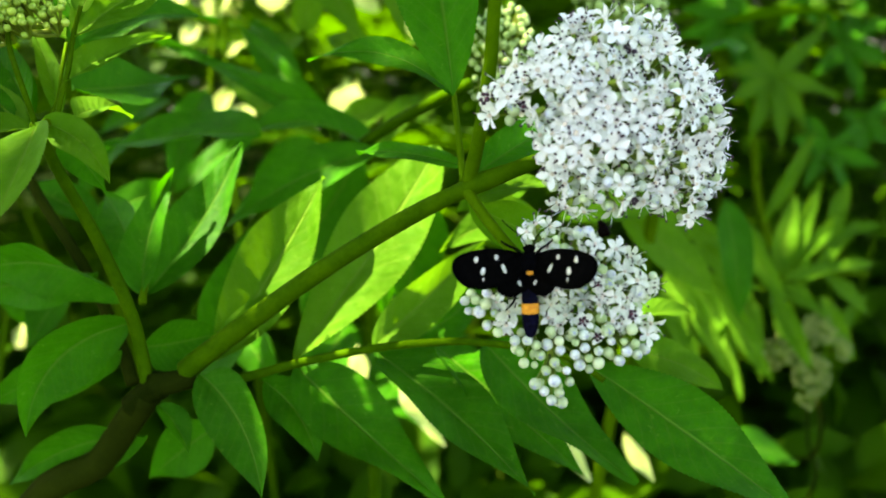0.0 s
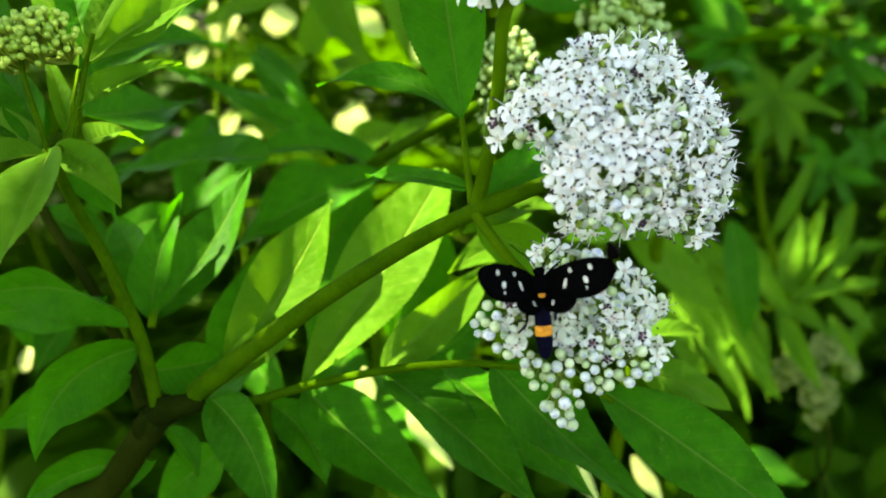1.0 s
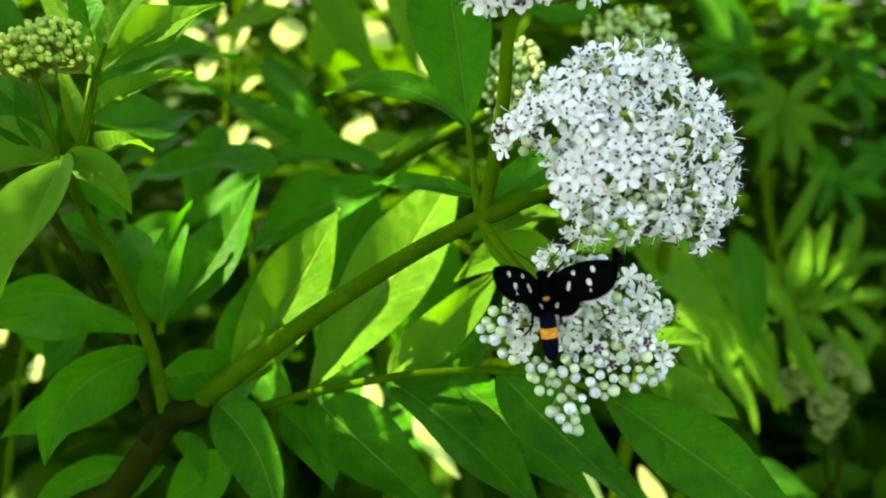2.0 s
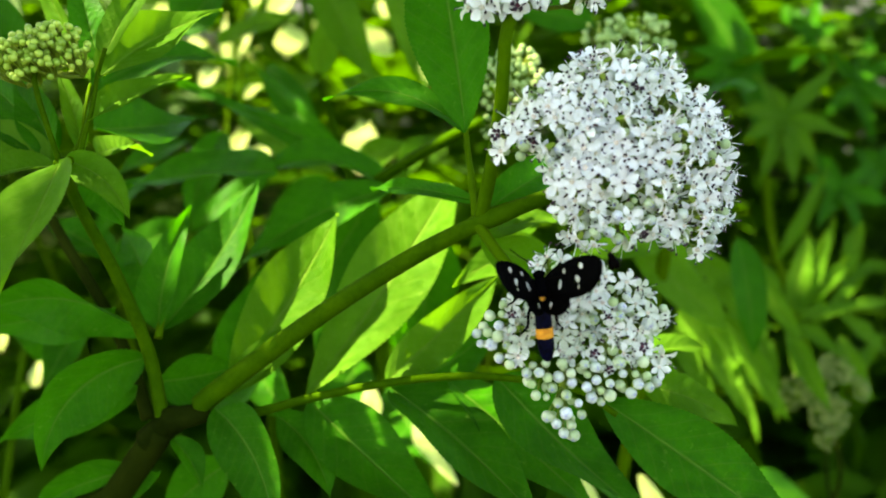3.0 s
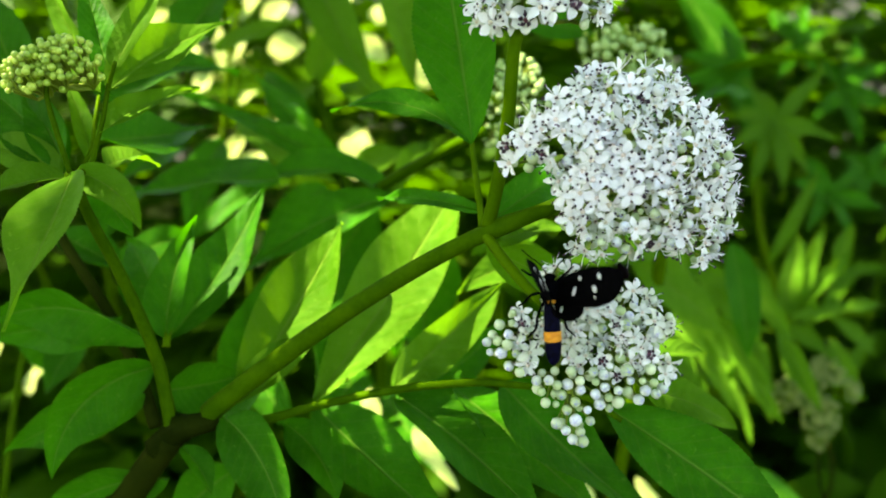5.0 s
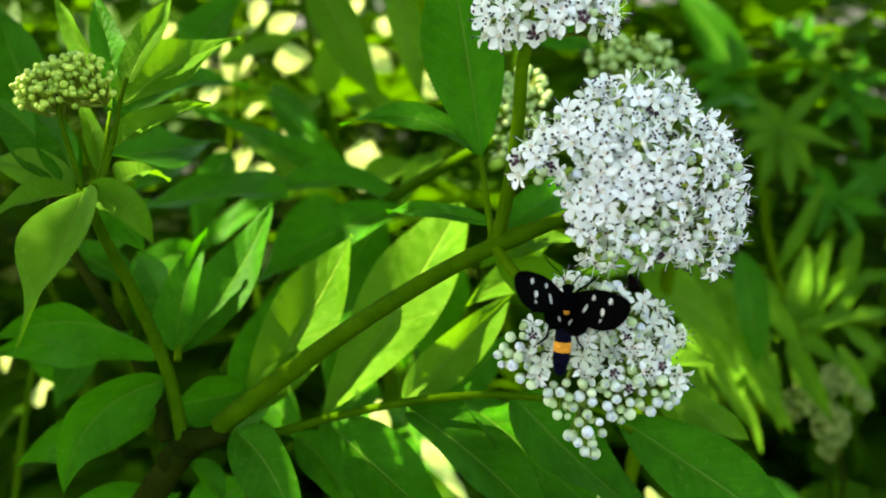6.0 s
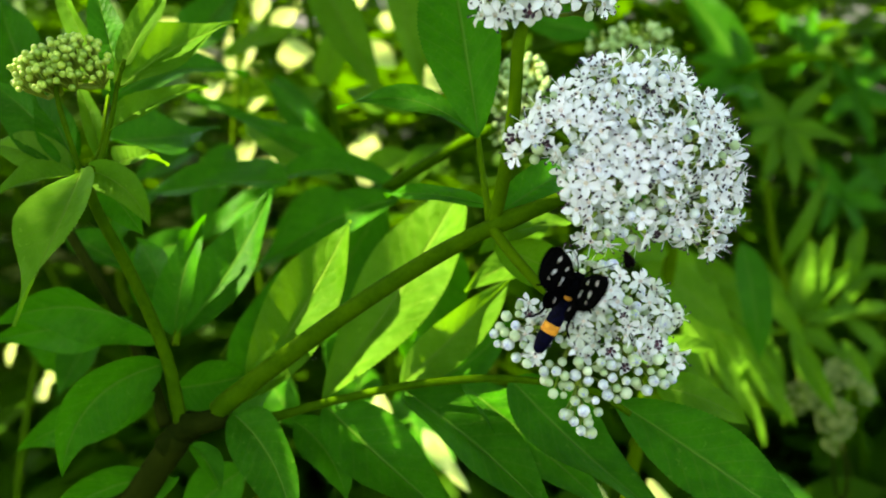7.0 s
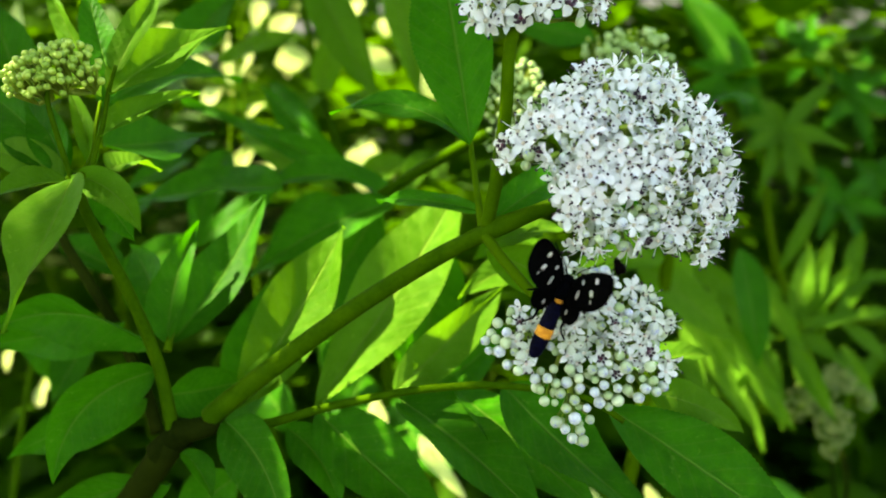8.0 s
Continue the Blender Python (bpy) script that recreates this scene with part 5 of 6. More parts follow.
leaflet(n5, (-0.1430, 0.5127, 0.8881), (-0.1509, 0.4440, 0.8458), 0.0260, (0.0, -0.75, 0.65), 0.05, 0.02, 0.2, LEAF)
leaflet(n5, (-0.0309, 0.4737, 0.7810), (0.0258, 0.4280, 0.7724), 0.0300, (0.0, -0.75, 0.65), 0.05, 0.02, 0.2, LEAF)
leaflet(n5, (-0.0509, 0.4458, 0.7629), (-0.0665, 0.3521, 0.7394), 0.0340, (0.0, -0.75, 0.65), 0.05, 0.02, 0.2, LEAF)
leaflet(n5, (-0.0368, 0.4385, 0.7430), (0.0048, 0.3521, 0.7394), 0.0340, (0.0, -0.75, 0.65), 0.05, 0.02, 0.2, LEAF)
leaflet(n5, (-0.0824, 0.5252, 0.9227), (-0.0703, 0.5207, 0.9688), 0.0200, (0.0, -0.75, 0.65), 0.05, 0.02, 0.2, LEAF_YOUNG_LIT)
leaflet(n5, (-0.0156, 0.5159, 0.9556), (0.0247, 0.4613, 0.9224), 0.0220, (0.0, -0.75, 0.65), 0.05, 0.02, 0.2, LEAF_YOUNG_LIT)
leaflet(n5, (-0.1021, 0.4446, 0.8766), (-0.1412, 0.4146, 0.8527), 0.0180, (0.0, -0.75, 0.65), 0.05, 0.02, 0.2, LEAF)
leaflet(n5, (-0.0776, 0.4143, 0.8225), (-0.1046, 0.3834, 0.7961), 0.0220, (0.0, -0.75, 0.65), 0.05, 0.02, 0.2, LEAF)
leaflet(n5, (-0.1541, 0.4715, 0.8920), (-0.1858, 0.4349, 0.8793), 0.0180, (0.0, -0.75, 0.65), 0.05, 0.02, 0.2, LEAF)
leaflet(n5, (-0.1699, 0.4344, 0.8778), (-0.1823, 0.3948, 0.8566), 0.0180, (0.0, -0.75, 0.65), 0.05, 0.02, 0.2, LEAF)
leaflet(n5, (-0.1022, 0.3745, 0.8008), (-0.0747, 0.3441, 0.7758), 0.0220, (0.0, -0.75, 0.65), 0.05, 0.02, 0.2, LEAF)
leaflet(n5, (-0.1823, 0.3826, 0.8231), (-0.2005, 0.3503, 0.7930), 0.0220, (0.0, -0.75, 0.65), 0.05, 0.02, 0.2, LEAF)
leaflet(n5, (-0.1942, 0.3734, 0.7980), (-0.2203, 0.3615, 0.8236), 0.0200, (0.0, -0.75, 0.65), 0.05, 0.02, 0.2, LEAF)
leaflet(n5, (-0.0081, 0.4732, 0.8967), (-0.0299, 0.4322, 0.8718), 0.0160, (0.0, -0.75, 0.65), 0.05, 0.02, 0.2, LEAF_YOUNG_LIT)
leaflet(n5, (-0.1284, 0.3779, 0.8688), (-0.1567, 0.3442, 0.8639), 0.0180, (0.0, -0.75, 0.65), 0.05, 0.02, 0.2, LEAF)
leaflet(n5, (-0.1287, 0.4978, 0.9057), (-0.0598, 0.4446, 0.8766), 0.0240, (0.0, -0.75, 0.65), 0.05, 0.02, 0.2, LEAF_YOUNG_LIT)
leaflet(n5, (-0.0226, 0.4482, 0.7695), (0.0344, 0.3623, 0.7673), 0.0340, (0.0, -0.75, 0.65), 0.05, 0.02, 0.2, LEAF)


# shrub coloured pale to imitate sun glare in the clearing
n6 = neighbour("sunlit_shrub", "shrub leaves coloured pale yellow-green to imitate sun glare", -0.18, 0.74,
               [([(-0.18, 0.74, 0.4), (-0.1598, 0.6315, 0.6299), (-0.1751, 0.6802, 0.7638), (-0.1828, 0.7272, 0.8929), (-0.1878, 0.7603, 0.9838)], (0.004, 0.0016), STEM),
                ([(-0.2754, 0.4143, 0.6765), (-0.2683, 0.4337, 0.7297), (-0.2602, 0.4518, 0.7795)], (0.0022, 0.0016), STEM),
                ([(-0.1815, 0.6427, 0.8361), (-0.1769, 0.6666, 0.9019), (-0.1661, 0.6874, 0.9589)], (0.0016, 0.001), STEM)])
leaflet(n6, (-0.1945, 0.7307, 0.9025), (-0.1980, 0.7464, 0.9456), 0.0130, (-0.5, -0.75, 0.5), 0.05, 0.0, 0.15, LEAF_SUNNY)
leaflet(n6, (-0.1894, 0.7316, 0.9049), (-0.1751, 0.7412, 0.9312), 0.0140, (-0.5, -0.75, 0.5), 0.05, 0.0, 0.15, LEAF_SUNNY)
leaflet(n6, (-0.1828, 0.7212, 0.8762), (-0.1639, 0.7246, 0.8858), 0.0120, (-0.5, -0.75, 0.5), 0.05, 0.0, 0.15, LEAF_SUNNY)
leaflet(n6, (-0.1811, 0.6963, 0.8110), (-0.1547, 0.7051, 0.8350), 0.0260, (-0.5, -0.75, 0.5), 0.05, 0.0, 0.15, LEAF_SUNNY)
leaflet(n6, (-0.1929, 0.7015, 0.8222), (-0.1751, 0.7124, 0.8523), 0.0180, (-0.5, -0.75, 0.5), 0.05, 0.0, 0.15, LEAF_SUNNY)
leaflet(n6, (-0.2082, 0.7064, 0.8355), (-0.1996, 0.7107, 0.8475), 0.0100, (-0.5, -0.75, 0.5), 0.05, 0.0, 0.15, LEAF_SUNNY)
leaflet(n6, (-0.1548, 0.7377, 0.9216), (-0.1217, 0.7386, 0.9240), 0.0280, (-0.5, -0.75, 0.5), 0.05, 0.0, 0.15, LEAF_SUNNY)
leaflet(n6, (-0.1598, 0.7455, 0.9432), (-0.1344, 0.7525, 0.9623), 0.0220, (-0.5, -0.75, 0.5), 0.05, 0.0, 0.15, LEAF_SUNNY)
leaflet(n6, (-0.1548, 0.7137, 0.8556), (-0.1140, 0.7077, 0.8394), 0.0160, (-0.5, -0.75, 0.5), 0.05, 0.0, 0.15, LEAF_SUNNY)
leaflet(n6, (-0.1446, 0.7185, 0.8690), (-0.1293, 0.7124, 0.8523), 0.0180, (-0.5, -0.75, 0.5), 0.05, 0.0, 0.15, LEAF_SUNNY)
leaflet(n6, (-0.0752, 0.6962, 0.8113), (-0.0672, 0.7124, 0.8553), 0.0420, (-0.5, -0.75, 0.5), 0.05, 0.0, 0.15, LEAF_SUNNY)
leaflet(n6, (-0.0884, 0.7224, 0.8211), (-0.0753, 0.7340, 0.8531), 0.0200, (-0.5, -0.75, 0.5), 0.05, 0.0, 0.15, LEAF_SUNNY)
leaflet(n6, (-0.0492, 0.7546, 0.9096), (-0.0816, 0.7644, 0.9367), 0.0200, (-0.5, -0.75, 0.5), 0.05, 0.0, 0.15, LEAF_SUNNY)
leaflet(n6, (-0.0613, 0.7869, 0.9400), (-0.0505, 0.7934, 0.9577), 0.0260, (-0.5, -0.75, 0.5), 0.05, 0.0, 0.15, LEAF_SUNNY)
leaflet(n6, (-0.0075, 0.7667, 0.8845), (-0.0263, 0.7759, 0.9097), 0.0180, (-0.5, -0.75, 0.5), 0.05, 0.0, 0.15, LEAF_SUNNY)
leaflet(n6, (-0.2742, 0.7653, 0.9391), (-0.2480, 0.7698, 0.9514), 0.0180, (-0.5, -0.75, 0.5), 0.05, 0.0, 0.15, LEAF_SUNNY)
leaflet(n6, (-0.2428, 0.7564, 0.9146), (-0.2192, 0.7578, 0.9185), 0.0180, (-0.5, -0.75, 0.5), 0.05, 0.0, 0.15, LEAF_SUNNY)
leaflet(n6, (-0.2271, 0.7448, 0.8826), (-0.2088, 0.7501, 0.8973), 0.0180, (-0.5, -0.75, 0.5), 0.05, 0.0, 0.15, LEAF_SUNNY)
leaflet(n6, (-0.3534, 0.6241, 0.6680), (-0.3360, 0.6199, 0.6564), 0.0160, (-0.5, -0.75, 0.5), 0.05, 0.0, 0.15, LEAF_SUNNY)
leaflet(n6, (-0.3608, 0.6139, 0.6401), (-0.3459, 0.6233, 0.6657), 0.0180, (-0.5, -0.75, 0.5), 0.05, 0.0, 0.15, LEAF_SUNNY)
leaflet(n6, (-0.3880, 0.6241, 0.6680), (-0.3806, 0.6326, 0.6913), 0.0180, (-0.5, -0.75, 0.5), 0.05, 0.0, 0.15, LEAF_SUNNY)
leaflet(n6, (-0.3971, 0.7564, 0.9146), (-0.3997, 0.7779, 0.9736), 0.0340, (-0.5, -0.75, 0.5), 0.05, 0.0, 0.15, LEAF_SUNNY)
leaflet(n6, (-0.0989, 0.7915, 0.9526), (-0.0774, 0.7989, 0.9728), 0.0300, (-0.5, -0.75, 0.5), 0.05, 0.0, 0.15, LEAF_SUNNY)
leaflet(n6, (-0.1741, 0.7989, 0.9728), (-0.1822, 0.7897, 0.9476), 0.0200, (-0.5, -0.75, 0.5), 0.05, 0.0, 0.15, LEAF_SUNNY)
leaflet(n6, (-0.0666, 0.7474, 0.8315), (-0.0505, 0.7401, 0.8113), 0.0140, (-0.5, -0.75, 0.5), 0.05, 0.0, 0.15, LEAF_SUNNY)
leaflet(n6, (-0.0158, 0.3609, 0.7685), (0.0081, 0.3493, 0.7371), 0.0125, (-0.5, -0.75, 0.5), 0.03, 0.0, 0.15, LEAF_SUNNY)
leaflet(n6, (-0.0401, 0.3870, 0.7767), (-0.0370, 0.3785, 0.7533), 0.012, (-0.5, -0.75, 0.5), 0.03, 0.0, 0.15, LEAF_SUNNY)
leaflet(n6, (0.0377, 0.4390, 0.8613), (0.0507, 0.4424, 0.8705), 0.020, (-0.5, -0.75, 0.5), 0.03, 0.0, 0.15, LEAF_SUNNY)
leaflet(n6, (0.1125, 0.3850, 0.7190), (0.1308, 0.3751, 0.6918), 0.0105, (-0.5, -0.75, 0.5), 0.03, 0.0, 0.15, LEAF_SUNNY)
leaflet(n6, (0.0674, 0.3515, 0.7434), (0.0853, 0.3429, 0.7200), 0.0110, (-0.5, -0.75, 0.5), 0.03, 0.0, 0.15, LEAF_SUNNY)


# ---- unseen overhead foliage, added to shade the place ----
def unseen_shade_tree():
    rnd = random.Random(5)
    root = new("unseen_shade_tree")
    root.location = (1.1, -1.2, 0)
    tagged(root, "broad leafy tree out of view, added to shade the undergrowth", "tree")
    v, f_ = tube([(0, 0, -0.1), (-0.05, 0.05, 1.2), (0.02, 0.1, 2.4), (-0.1, 0.3, 3.6)], (0.11, 0.05), 12, 20)
    link("trunk", v, f_, BARK, root)
    for k in range(6):
        z = 1.5 + 0.25 * k
        for _ in range(60):
            e = Vector((rnd.uniform(-2.4, -0.6), rnd.uniform(1.0, 2.6), rnd.uniform(-0.1, 0.4)))
            feet = [root.location + Vector((0, 0.08, z)) + e * u + Vector((0, 0, 0.6 * u * (1 - u))) for u in (i / 40 for i in range(41))]
            feet = [p - SUN_DIR * ((p.z - 0.92) / SUN_DIR.z) for p in feet]
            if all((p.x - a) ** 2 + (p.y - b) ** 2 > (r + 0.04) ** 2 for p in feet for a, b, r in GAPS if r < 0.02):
                break
        v, f_ = tube([(0, 0.08, z), Vector((0, 0.08, z)) + e * 0.5 + Vector((0, 0, 0.15)), Vector((0, 0.08, z)) + e], (0.03, 0.006), 7, 12)
        link("limb", v, f_, BARK, root)
    verts, faces, uvs = [], [], []
    made = 0
    rnd = random.Random(77)
    # (x0, x1, y0, y1, number): where the shade of each part of the crown falls at flower height
    for x0, x1, y0, y1, number in ((-0.55, 0.6, -0.25, 0.55, 800), (0.08, 0.95, 0.5, 1.5, 260), (-1.6, 1.8, -1.6, -0.2, 900), (-1.15, -0.42, 0.45, 1.25, 420), (0.0, 1.3, 0.45, 1.6, 620),
                                   *((a - r, a + r, b - r, b + r, int(26000 * r * r)) for a, b, r in SHADE_CLUMPS + LOW_SHADE_CLUMPS)):
        for _ in range(number):
            made += 1
            z = rnd.uniform(1.30, 2.1)
            foot = Vector((rnd.uniform(x0, x1), rnd.uniform(y0, y1), 0.92))
            q = foot + SUN_DIR * ((z - 0.92) / SUN_DIR.z)
            d = Vector((rnd.uniform(-1, 1), rnd.uniform(-1, 1), rnd.uniform(-0.5, 0.2))).normalized()
            ln = rnd.uniform(0.06, 0.11)
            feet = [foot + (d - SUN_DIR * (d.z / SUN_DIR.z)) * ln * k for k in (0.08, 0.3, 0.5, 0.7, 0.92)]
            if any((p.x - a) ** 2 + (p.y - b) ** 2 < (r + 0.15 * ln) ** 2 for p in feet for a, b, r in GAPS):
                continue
            b, g, uv = blade(q, q + d * ln, ln * 0.5, (rnd.uniform(-0.4, 0.4), rnd.uniform(-0.4, 0.4), 1), 0.05, 0, 0.15, 5, 1, seed=made)
            o = len(verts)
            verts.extend(b)
            faces.extend(tuple(o + i for i in w) for w in g)
            uvs.extend(uv)
    ob = link("crown", verts, faces, LEAF_FAR, root, "dense green leaf canopy out of view", uvs, shift=root.location)
    tagged(ob, kind="stuff")


# denser leaf clumps added out of view to shade chosen spots at flower height
SHADE_CLUMPS = [(0.207, 0.649, 0.030), (0.233, 0.664, 0.030), (-0.100, 0.294, 0.014), (-0.109, 0.273, 0.012), (-0.141, 0.375, 0.020), (-0.112, 0.376, 0.015), (-0.155, 0.235, 0.035), (-0.107, 0.221, 0.030), (-0.074, 0.231, 0.030), (-0.125, 0.245, 0.020), (-0.087, 0.227, 0.015), (-0.146, 0.251, 0.030), (-0.136, 0.260, 0.020), (0.102, 0.535, 0.030), (-0.075, 0.260, 0.020), (-0.079, 0.272, 0.020), (0.102, 0.492, 0.030), (0.069, 0.187, 0.055), (0.028, 0.177, 0.050), (0.072, 0.201, 0.040), (-0.091, 0.208, 0.020), (-0.104, 0.234, 0.030), (-0.088, 0.258, 0.025), (0.120, 0.498, 0.060), (0.124, 0.436, 0.040), (0.051, 0.431, 0.030), (-0.140, 0.752, 0.030), (-0.279, 0.732, 0.030), (-0.400, 0.795, 0.030), (-0.309, 0.539, 0.040), (0.119, 0.505, 0.060), (-0.263, 0.302, 0.030)]
LOW_SHADE_CLUMPS = [(-0.156, 0.233, 0.030), (-0.203, 0.247, 0.030), (-0.173, 0.236, 0.030), (-0.033, 0.226, 0.020), (0.097, 0.493, 0.050), (0.036, 0.450, 0.040), (0.037, 0.227, 0.020), (0.052, 0.231, 0.020), (0.033, 0.224, 0.015), (0.049, 0.233, 0.020), (0.010, 0.234, 0.015), (0.021, 0.229, 0.012), (-0.006, 0.239, 0.012), (-0.071, 0.342, 0.014), (-0.054, 0.344, 0.014), (-0.047, 0.343, 0.012), (0.150, 0.574, 0.030), (0.166, 0.572, 0.030), (0.298, 0.855, 0.070), (0.281, 0.817, 0.050), (0.062, 0.901, 0.060), (0.133, 0.901, 0.060), (0.020, 0.718, 0.050), (-0.132, 0.230, 0.015), (-0.166, 0.245, 0.020), (-0.108, 0.219, 0.012), (0.042, 0.224, 0.020), (0.046, 0.226, 0.020)]
# openings of the crown aimed along the sun at spots to be lit
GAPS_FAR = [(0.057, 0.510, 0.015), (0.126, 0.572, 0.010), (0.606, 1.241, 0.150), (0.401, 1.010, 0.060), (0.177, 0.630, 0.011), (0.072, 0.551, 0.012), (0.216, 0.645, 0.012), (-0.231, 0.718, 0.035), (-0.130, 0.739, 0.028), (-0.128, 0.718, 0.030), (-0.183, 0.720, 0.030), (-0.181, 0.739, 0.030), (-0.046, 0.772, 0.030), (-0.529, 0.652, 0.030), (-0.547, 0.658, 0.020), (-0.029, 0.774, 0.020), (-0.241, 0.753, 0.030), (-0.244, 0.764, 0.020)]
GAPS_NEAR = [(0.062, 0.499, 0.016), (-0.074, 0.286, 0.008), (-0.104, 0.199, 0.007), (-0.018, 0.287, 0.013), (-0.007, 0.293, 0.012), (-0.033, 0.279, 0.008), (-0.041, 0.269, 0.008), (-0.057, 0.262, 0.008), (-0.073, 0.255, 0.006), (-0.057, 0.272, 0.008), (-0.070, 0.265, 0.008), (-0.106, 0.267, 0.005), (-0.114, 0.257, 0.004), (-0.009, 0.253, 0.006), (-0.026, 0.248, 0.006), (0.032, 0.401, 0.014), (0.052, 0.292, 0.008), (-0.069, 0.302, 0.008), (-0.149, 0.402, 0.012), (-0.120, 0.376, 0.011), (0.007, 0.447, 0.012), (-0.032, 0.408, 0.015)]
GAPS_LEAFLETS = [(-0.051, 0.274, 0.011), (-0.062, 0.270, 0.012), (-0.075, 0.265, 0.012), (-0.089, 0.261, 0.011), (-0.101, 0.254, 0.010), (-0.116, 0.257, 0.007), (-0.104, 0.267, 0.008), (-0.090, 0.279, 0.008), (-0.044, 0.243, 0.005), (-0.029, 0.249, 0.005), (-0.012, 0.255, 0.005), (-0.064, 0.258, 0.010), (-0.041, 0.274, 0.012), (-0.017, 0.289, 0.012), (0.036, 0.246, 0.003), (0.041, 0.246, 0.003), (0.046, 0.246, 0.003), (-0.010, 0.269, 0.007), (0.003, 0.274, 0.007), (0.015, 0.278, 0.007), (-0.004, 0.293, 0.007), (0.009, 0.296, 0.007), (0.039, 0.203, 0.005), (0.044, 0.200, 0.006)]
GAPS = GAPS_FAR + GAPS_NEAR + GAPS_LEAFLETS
unseen_shade_tree()


# ---- the moth ----
def ellipsoid(bm, centre, radii, turn=None, seg=16, rings=10):
    m = Matrix.Translation(centre) @ (turn or Matrix.Identity(4)) @ Matrix.Diagonal((*radii, 1))
    bmesh.ops.create_uvsphere(bm, u_segments=seg, v_segments=rings, radius=1, matrix=m)


def moth_material(name, a, b, rough, sheen=0.0, spec=0.3):
    m, nt, p = mat(name)
    tc = nt.nodes.new("ShaderNodeTexCoord")
    n = node(nt, "ShaderNodeTexNoise", Scale=900.0, Detail=3.0)
    nt.links.new(tc.outputs["Object"], n.inputs["Vector"])
    nt.links.new(ramp(nt, n.outputs[0], [(0.35, a), (0.7, b)]), p.inputs["Base Color"])
    p.inputs["Roughness"].default_value = rough
    p.inputs["Specular IOR Level"].default_value = spec
    p.inputs["Sheen Weight"].default_value = sheen
    b_ = node(nt, "ShaderNodeBump", Strength=0.4, Distance=0.0002)
    nt.links.new(n.outputs[0], b_.inputs["Height"])
    nt.links.new(b_.outputs[0], p.inputs["Normal"])
    return m


WING = moth_material("wing_scales", (0.0004, 0.0004, 0.0005), (0.0014, 0.0012, 0.0013), 0.85, 0.0, 0.012)
MOTH_BODY = moth_material("moth_fur", (0.0004, 0.0004, 0.0006), (0.0014, 0.0014, 0.0022), 0.85, 0.0, 0.012)
MOTH_BLUE = moth_material("moth_abdomen", (0.0005, 0.0005, 0.0035), (0.0014, 0.0014, 0.011), 0.6, 0.0, 0.03)
ORANGE = moth_material("moth_belt", (0.50, 0.17, 0.008), (0.70, 0.29, 0.02), 0.7)
SPOT = moth_material("wing_window", (0.45, 0.43, 0.38), (0.68, 0.65, 0.59), 0.6)

MM = 0.001
moth = new("moth")
tagged(moth, "black spotted moth with a yellow-belted blue-black abdomen", "moth")


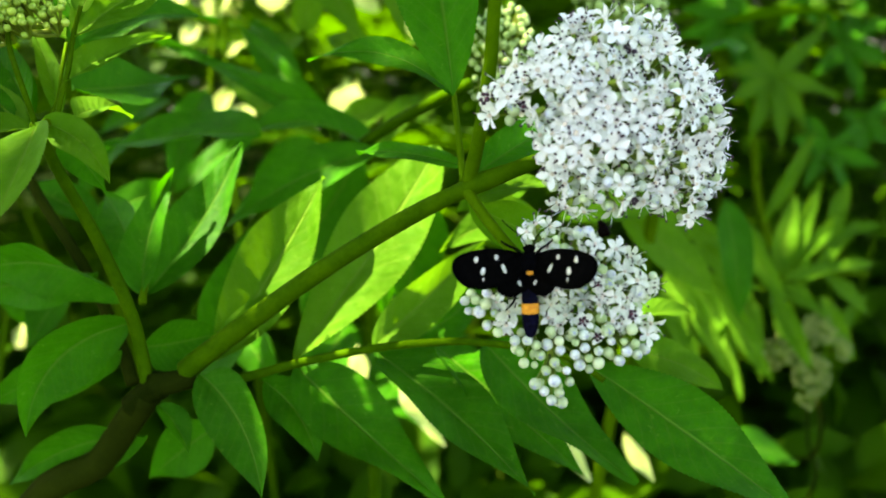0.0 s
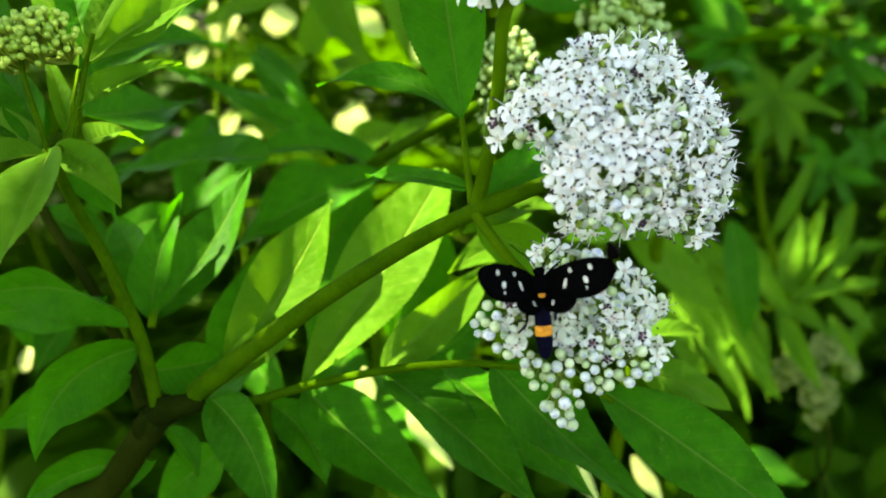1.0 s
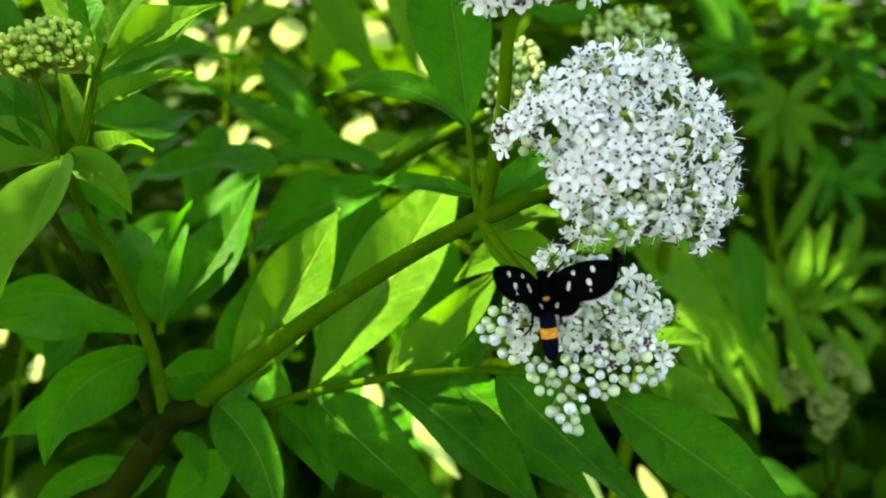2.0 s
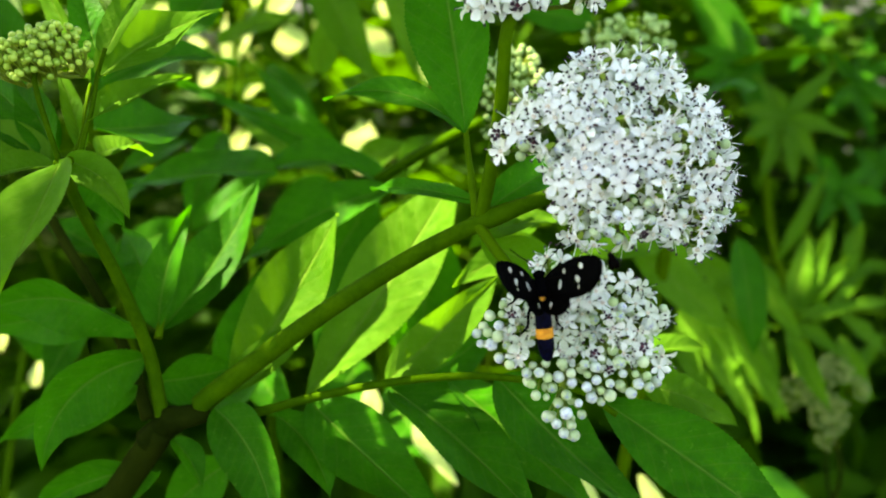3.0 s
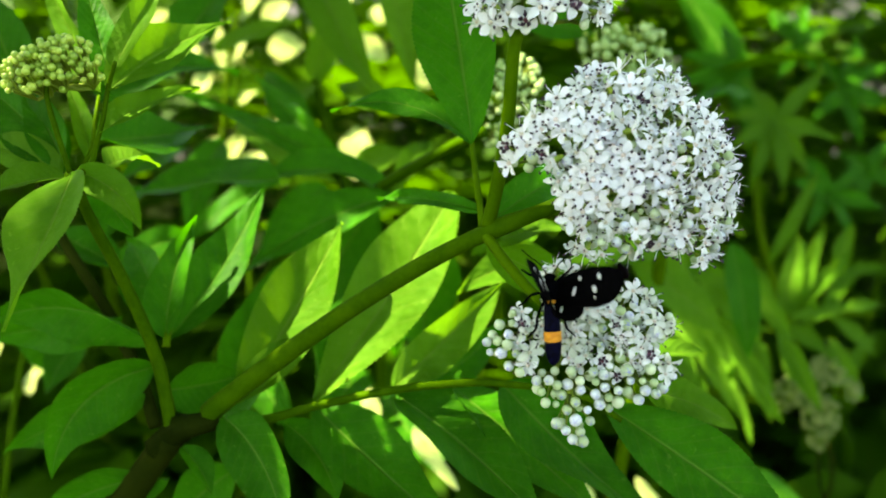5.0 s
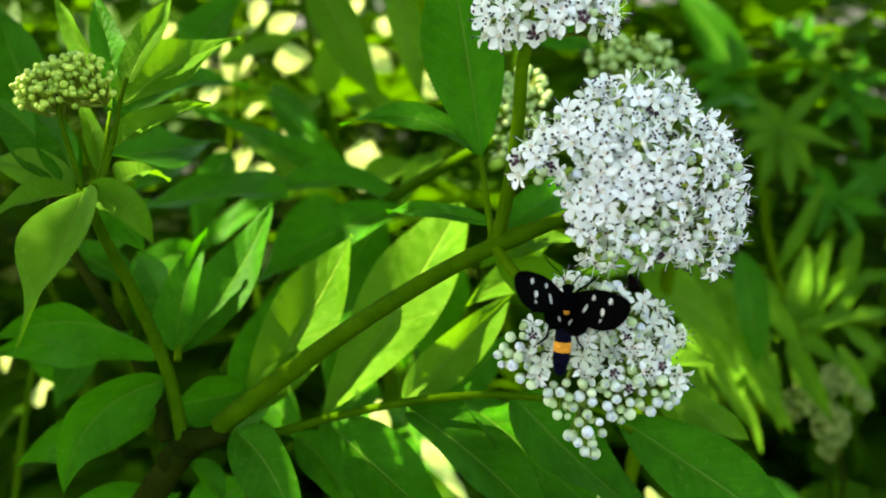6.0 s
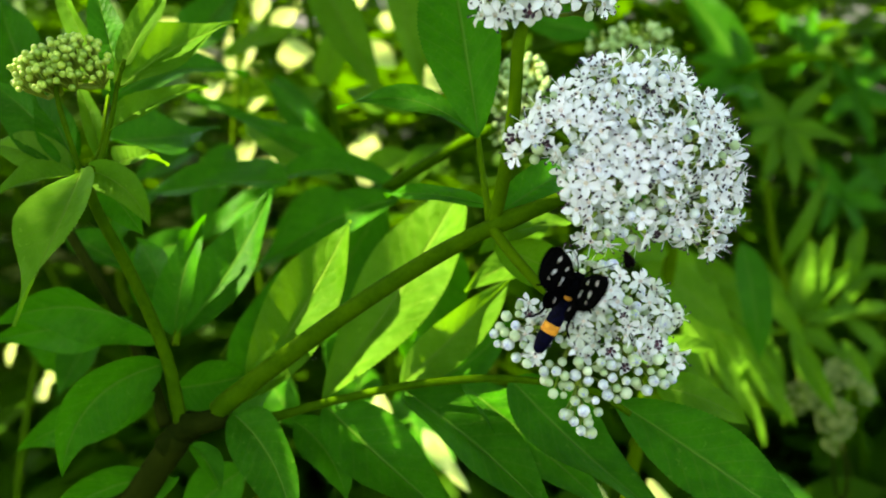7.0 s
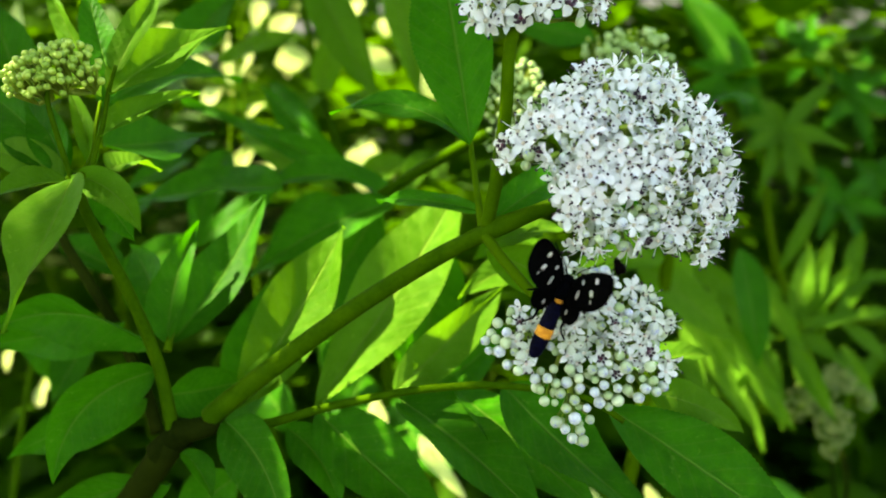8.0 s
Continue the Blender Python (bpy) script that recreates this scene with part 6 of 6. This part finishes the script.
def moth_body():
    bm = bmesh.new()
    ellipsoid(bm, (0, 0.6 * MM, 0.2 * MM), (2.6 * MM, 3.3 * MM, 2.0 * MM))
    part("thorax", bm, MOTH_BODY, moth)
    bm = bmesh.new()
    ellipsoid(bm, (0, 4.1 * MM, -0.1 * MM), (1.35 * MM, 1.2 * MM, 1.2 * MM))
    for s in (-1, 1):
        ellipsoid(bm, (s * 1.0 * MM, 4.4 * MM, 0.0), (0.55 * MM, 0.6 * MM, 0.7 * MM), None, 10, 8)
    part("head", bm, MOTH_BODY, moth)
    bm = bmesh.new()
    ellipsoid(bm, (0, -1.1 * MM, 1.5 * MM), (1.05 * MM, 0.75 * MM, 0.6 * MM), None, 14, 8)
    part("collar_patch", bm, ORANGE, moth, "orange patch on the thorax")
    # abdomen of rings
    segs = [(-2.2, 1.65), (-4.0, 1.9), (-6.2, 1.98), (-8.6, 2.02), (-11.1, 2.04), (-13.0, 2.0), (-14.6, 1.8), (-16.3, 1.3), (-17.0, 0.5)]

    def rings(a, b, grow):
        verts, faces = [], []
        n = 0
        for i in range(a, b):
            (y0, r0), (y1, r1) = segs[i], segs[i + 1]
            for u in (0.0, 0.12, 0.5, 0.88):
                y, r = y0 + (y1 - y0) * u, (r0 + (r1 - r0) * u) * (1 - (0.07 if u == 0 else 0)) + grow
                for k in range(14):
                    t = 2 * math.pi * k / 14
                    verts.append((r * math.cos(t) * MM, y * MM, (r * 0.85 * math.sin(t) - 0.2) * MM))
                n += 1
        for k in range(14):
            t = 2 * math.pi * k / 14
            y, r = segs[b]
            verts.append((r * math.cos(t) * MM, y * MM, (r * 0.85 * math.sin(t) - 0.2) * MM))
        n += 1
        for i in range(n - 1):
            for k in range(14):
                faces.append((i * 14 + k, i * 14 + (k + 1) % 14, i * 14 + 14 + (k + 1) % 14, i * 14 + 14 + k))
        faces.append(tuple(range(14))[::-1])
        faces.append(tuple((n - 1) * 14 + k for k in range(14)))
        return verts, faces

    v, f_ = rings(0, 3, 0.0)
    link("abdomen", v, f_, MOTH_BLUE, moth)
    v, f_ = rings(3, 4, 0.06)
    link("belt", v, f_, ORANGE, moth, "bright orange-yellow belt")
    v, f_ = rings(4, 8, 0.0)
    link("abdomen", v, f_, MOTH_BLUE, moth, "blue-black abdomen tip")
    for s in (-1, 1):
        v, f_ = tube([(s * 0.6 * MM, 4.9 * MM, 0.5 * MM), (s * 2.2 * MM, 7.6 * MM, 1.2 * MM), (s * 4.6 * MM, 9.6 * MM, 0.8 * MM), (s * 6.2 * MM, 11.2 * MM, 0.0)], (0.17 * MM, 0.12 * MM), 6, 14)
        link("antenna", v, f_, MOTH_BODY, moth)
        for pts in ([(1.2, 2.4, -1.2), (3.2, 4.2, -1.4), (4.6, 4.6, -3.6), (6.2, 5.6, -5.0)],
                    [(1.4, 0.4, -1.4), (4.4, 0.0, -1.6), (6.0, -2.2, -3.8), (7.4, -3.4, -5.4)],
                    [(1.4, -1.4, -1.4), (3.2, -5.2, -1.4), (3.6, -8.6, -3.0), (5.6, -11.2, -4.6)]):
            v, f_ = tube([(s * a * MM, b * MM, c * MM) for a, b, c in pts], (0.42 * MM, 0.24 * MM), 6, 14)
            link("leg", v, f_, MOTH_BODY, moth)


def wing(name, outline, spots, side, lift):
    """A wing hinged at the origin; side: 1 or -1. Its clear spots are raised a hair above both faces."""
    pts = smooth_line([(x * MM, y * MM, 0) for x, y in outline], 40)
    cx, cy = sum(q.x for q in pts) / 40, sum(q.y for q in pts) / 40
    verts, faces = [], []
    for layer, z in ((0, 0.06 * MM), (1, -0.06 * MM)):
        for ring, k in ((0, 1.0), (1, 0.66), (2, 0.33)):
            for q in pts:
                x, y = cx + (q.x - cx) * k, cy + (q.y - cy) * k
                edge = 0.4 if ring == 0 else 1.0
                arch = 0.6 * MM * math.sin(min(1, max(0, x / (16 * MM))) * 3.1)
                verts.append((side * x, y, arch + z * edge + lift * MM))
        verts.append((side * cx, cy, 0.6 * MM * math.sin(min(1, cx / (16 * MM)) * 3.1) + z + lift * MM))
    n = 40
    for layer in (0, 1):
        o = layer * (3 * n + 1)
        for r in range(2):
            for k in range(n):
                q = (o + r * n + k, o + r * n + (k + 1) % n, o + (r + 1) * n + (k + 1) % n, o + (r + 1) * n + k)
                faces.append(q if (layer == 0) == (side > 0) else q[::-1])
        for k in range(n):
            q = (o + 2 * n + k, o + 2 * n + (k + 1) % n, o + 3 * n)
            faces.append(q if (layer == 0) == (side > 0) else q[::-1])
    o = 3 * n + 1
    for k in range(n):
        faces.append((k, o + k, o + (k + 1) % n, (k + 1) % n))
    ob = link(name, verts, faces, WING, moth)
    for x, y, a, b, turn in spots:
        bm = bmesh.new()
        arch = 0.6 * math.sin(min(1, x / 16) * 3.1)
        ellipsoid(bm, (side * x * MM, y * MM, (arch + 0.02 + lift) * MM), (a * MM, b * MM, 0.10 * MM), pose(0, 0, 0, 0, 0, side * turn), 12, 6)
        part("wing_spot", bm, SPOT, ob, "translucent whitish wing spot")
    return ob


FORE = [(0.00, 1.6), (4.94, 3.3), (9.87, 4.0), (14.32, 3.9), (17.52, 3.0), (19.01, 1.0), (18.52, -1.6), (16.54, -3.9), (13.34, -5.1), (9.38, -5.2), (5.43, -4.4), (1.73, -3.0), (-0.94, -0.6), (-0.70, 1.6), (0.00, 1.6)]
HIND = [(0.0, -0.6), (3.85, -1.4), (7.04, -2.5), (9.02, -4.4), (8.69, -6.6), (6.38, -7.9), (3.52, -7.6), (0.33, -6.2), (-0.88, -3.0), (0.0, -0.6)]
FORE_SPOTS = [(7.64, 1.7, 0.5225, 0.69, 20), (12.62, 1.9, 0.57, 0.874, 35), (6.31, -1.2, 0.5225, 1.242, -10), (11.65, -1.0, 0.617, 1.012, 30), (12.01, -2.9, 0.2375, 0.46, 10)]
HIND_SPOTS = [(2.86, -5.0, 0.475, 0.782, -20)]
moth_body()
wings = {}
for side in (-1, 1):
    wings[side] = (wing("forewing", FORE, FORE_SPOTS, side, 0.5), wing("hindwing", HIND, HIND_SPOTS, side, 0.25))

# ---- the beetle ----
BEETLE = moth_material("beetle_shell", (0.0006, 0.0004, 0.0003), (0.002, 0.0008, 0.0006), 0.4, 0.0, 0.012)
beetle = new("beetle")
tagged(beetle, "tiny dark glossy beetle on the flower cluster", "beetle")
beetle.matrix_basis = Matrix.Translation((0.0374, 0.1641, 0.9350)) @ Matrix.Scale(1.0, 4) @ pose(0, 0, 0, 70, 0, 0) @ pose(0, 0, 0, 0, 0, 20)
for s in (-1, 1):
    bm = bmesh.new()
    ellipsoid(bm, (s * 0.45 * MM, -0.3 * MM, 0.2 * MM), (0.85 * MM, 1.5 * MM, 0.8 * MM), pose(0, 0, 0, 0, 0, s * 6), 14, 10)
    part("wing_case", bm, BEETLE, beetle)
bm = bmesh.new()
ellipsoid(bm, (0, 1.3 * MM, 0.1 * MM), (0.8 * MM, 0.6 * MM, 0.6 * MM))
part("pronotum", bm, BEETLE, beetle)
bm = bmesh.new()
ellipsoid(bm, (0, 1.95 * MM, 0.0), (0.5 * MM, 0.4 * MM, 0.4 * MM))
part("head", bm, BEETLE, beetle)
for s in (-1, 1):
    for y in (0.9, 0.0, -0.9):
        v, f_ = tube([(s * 0.6 * MM, y * MM, -0.2 * MM), (s * 1.5 * MM, (y * 1.2) * MM, -0.1 * MM), (s * 1.9 * MM, (y * 1.4) * MM, -1.0 * MM)], (0.12 * MM, 0.07 * MM), 5, 8)
        link("leg", v, f_, BEETLE, beetle)


def motions():
    walk(moth, [
        (0.0, pose(0.02323, 0.17432, 0.92145, 73.8, -2.9, -0.8)),
        (0.5, pose(0.02303, 0.17347, 0.92161, 75.2, -2.3, 0.6)),
        (1.0, pose(0.02342, 0.17330, 0.92197, 75.7, -5.4, 1.7)),
        (1.5, pose(0.02308, 0.17275, 0.92236, 77.0, -7.8, 2.9)),
        (3.0, pose(0.02291, 0.17268, 0.92397, 78.6, -6.8, 2.7)),
        (3.5, pose(0.02278, 0.17217, 0.92469, 81.3, -6.9, 2.0)),
        (4.0, pose(0.02286, 0.17093, 0.92580, 79.5, -5.1, 1.1)),
        (4.5, pose(0.02266, 0.16974, 0.92704, 77.8, -5.3, 1.1)),
        (4.7, pose(0.02221, 0.16947, 0.92692, 78.4, -5.2, -0.3)),
        (5.8, pose(0.02342, 0.16949, 0.92763, 78.5, -0.4, -2.2)),
        (6.0, pose(0.02346, 0.16935, 0.92751, 78.9, 3.9, -4.5)),
        (6.5, pose(0.02540, 0.16943, 0.92473, 77.1, 25.5, -15.0)),
        (7.0, pose(0.02550, 0.16877, 0.92543, 79.5, 25.1, -14.0)),
        (7.5, pose(0.02543, 0.16946, 0.92558, 79.8, 24.0, -12.1)),
        (8.0, pose(0.02564, 0.17020, 0.92592, 81.7, 20.7, -12.3)),
    ])
    left = [(0.0, -2, 26), (0.5, 12, 32), (1.0, 13, 41), (1.5, 16, 46), (3.0, 22, 56), (3.5, 28, 55), (4.0, 20, 44), (4.5, 24, 73), (4.7, 26, 75), (5.8, 14, 54), (6.0, 16, 47), (6.5, 4, 35), (7.0, 20, 58), (7.5, 25, 43), (8.0, 31, 53)]
    right = [(0.0, -3, 49), (0.5, 10, 59), (1.0, 10, 40), (1.5, 9, 38), (3.0, 17, 51), (3.5, 22, 53), (4.0, 1, 9), (4.5, 10, 43), (4.7, 12, 43), (5.8, -1, 42), (6.0, 3, 55), (6.5, -8, 71), (7.0, 17, 77), (7.5, 21, 64), (8.0, 25, 64)]
    for side, rows in ((-1, left), (1, right)):
        for k, ob in enumerate(wings[side]):
            walk(ob, [(t, Matrix.Translation((side * 1.2 * MM, 1.3 * MM, 0)) @ pose(0, 0, 0, 0, -side * flap, 0) @ pose(0, 0, 0, 0, 0, side * sweep * (1.0 if k == 0 else 0.85)) @ pose(0, 0, 0, -min(0.7 * flap, 24 if t < 6.2 else 3), 0, 0))
                      for t, sweep, flap in rows])


motions()
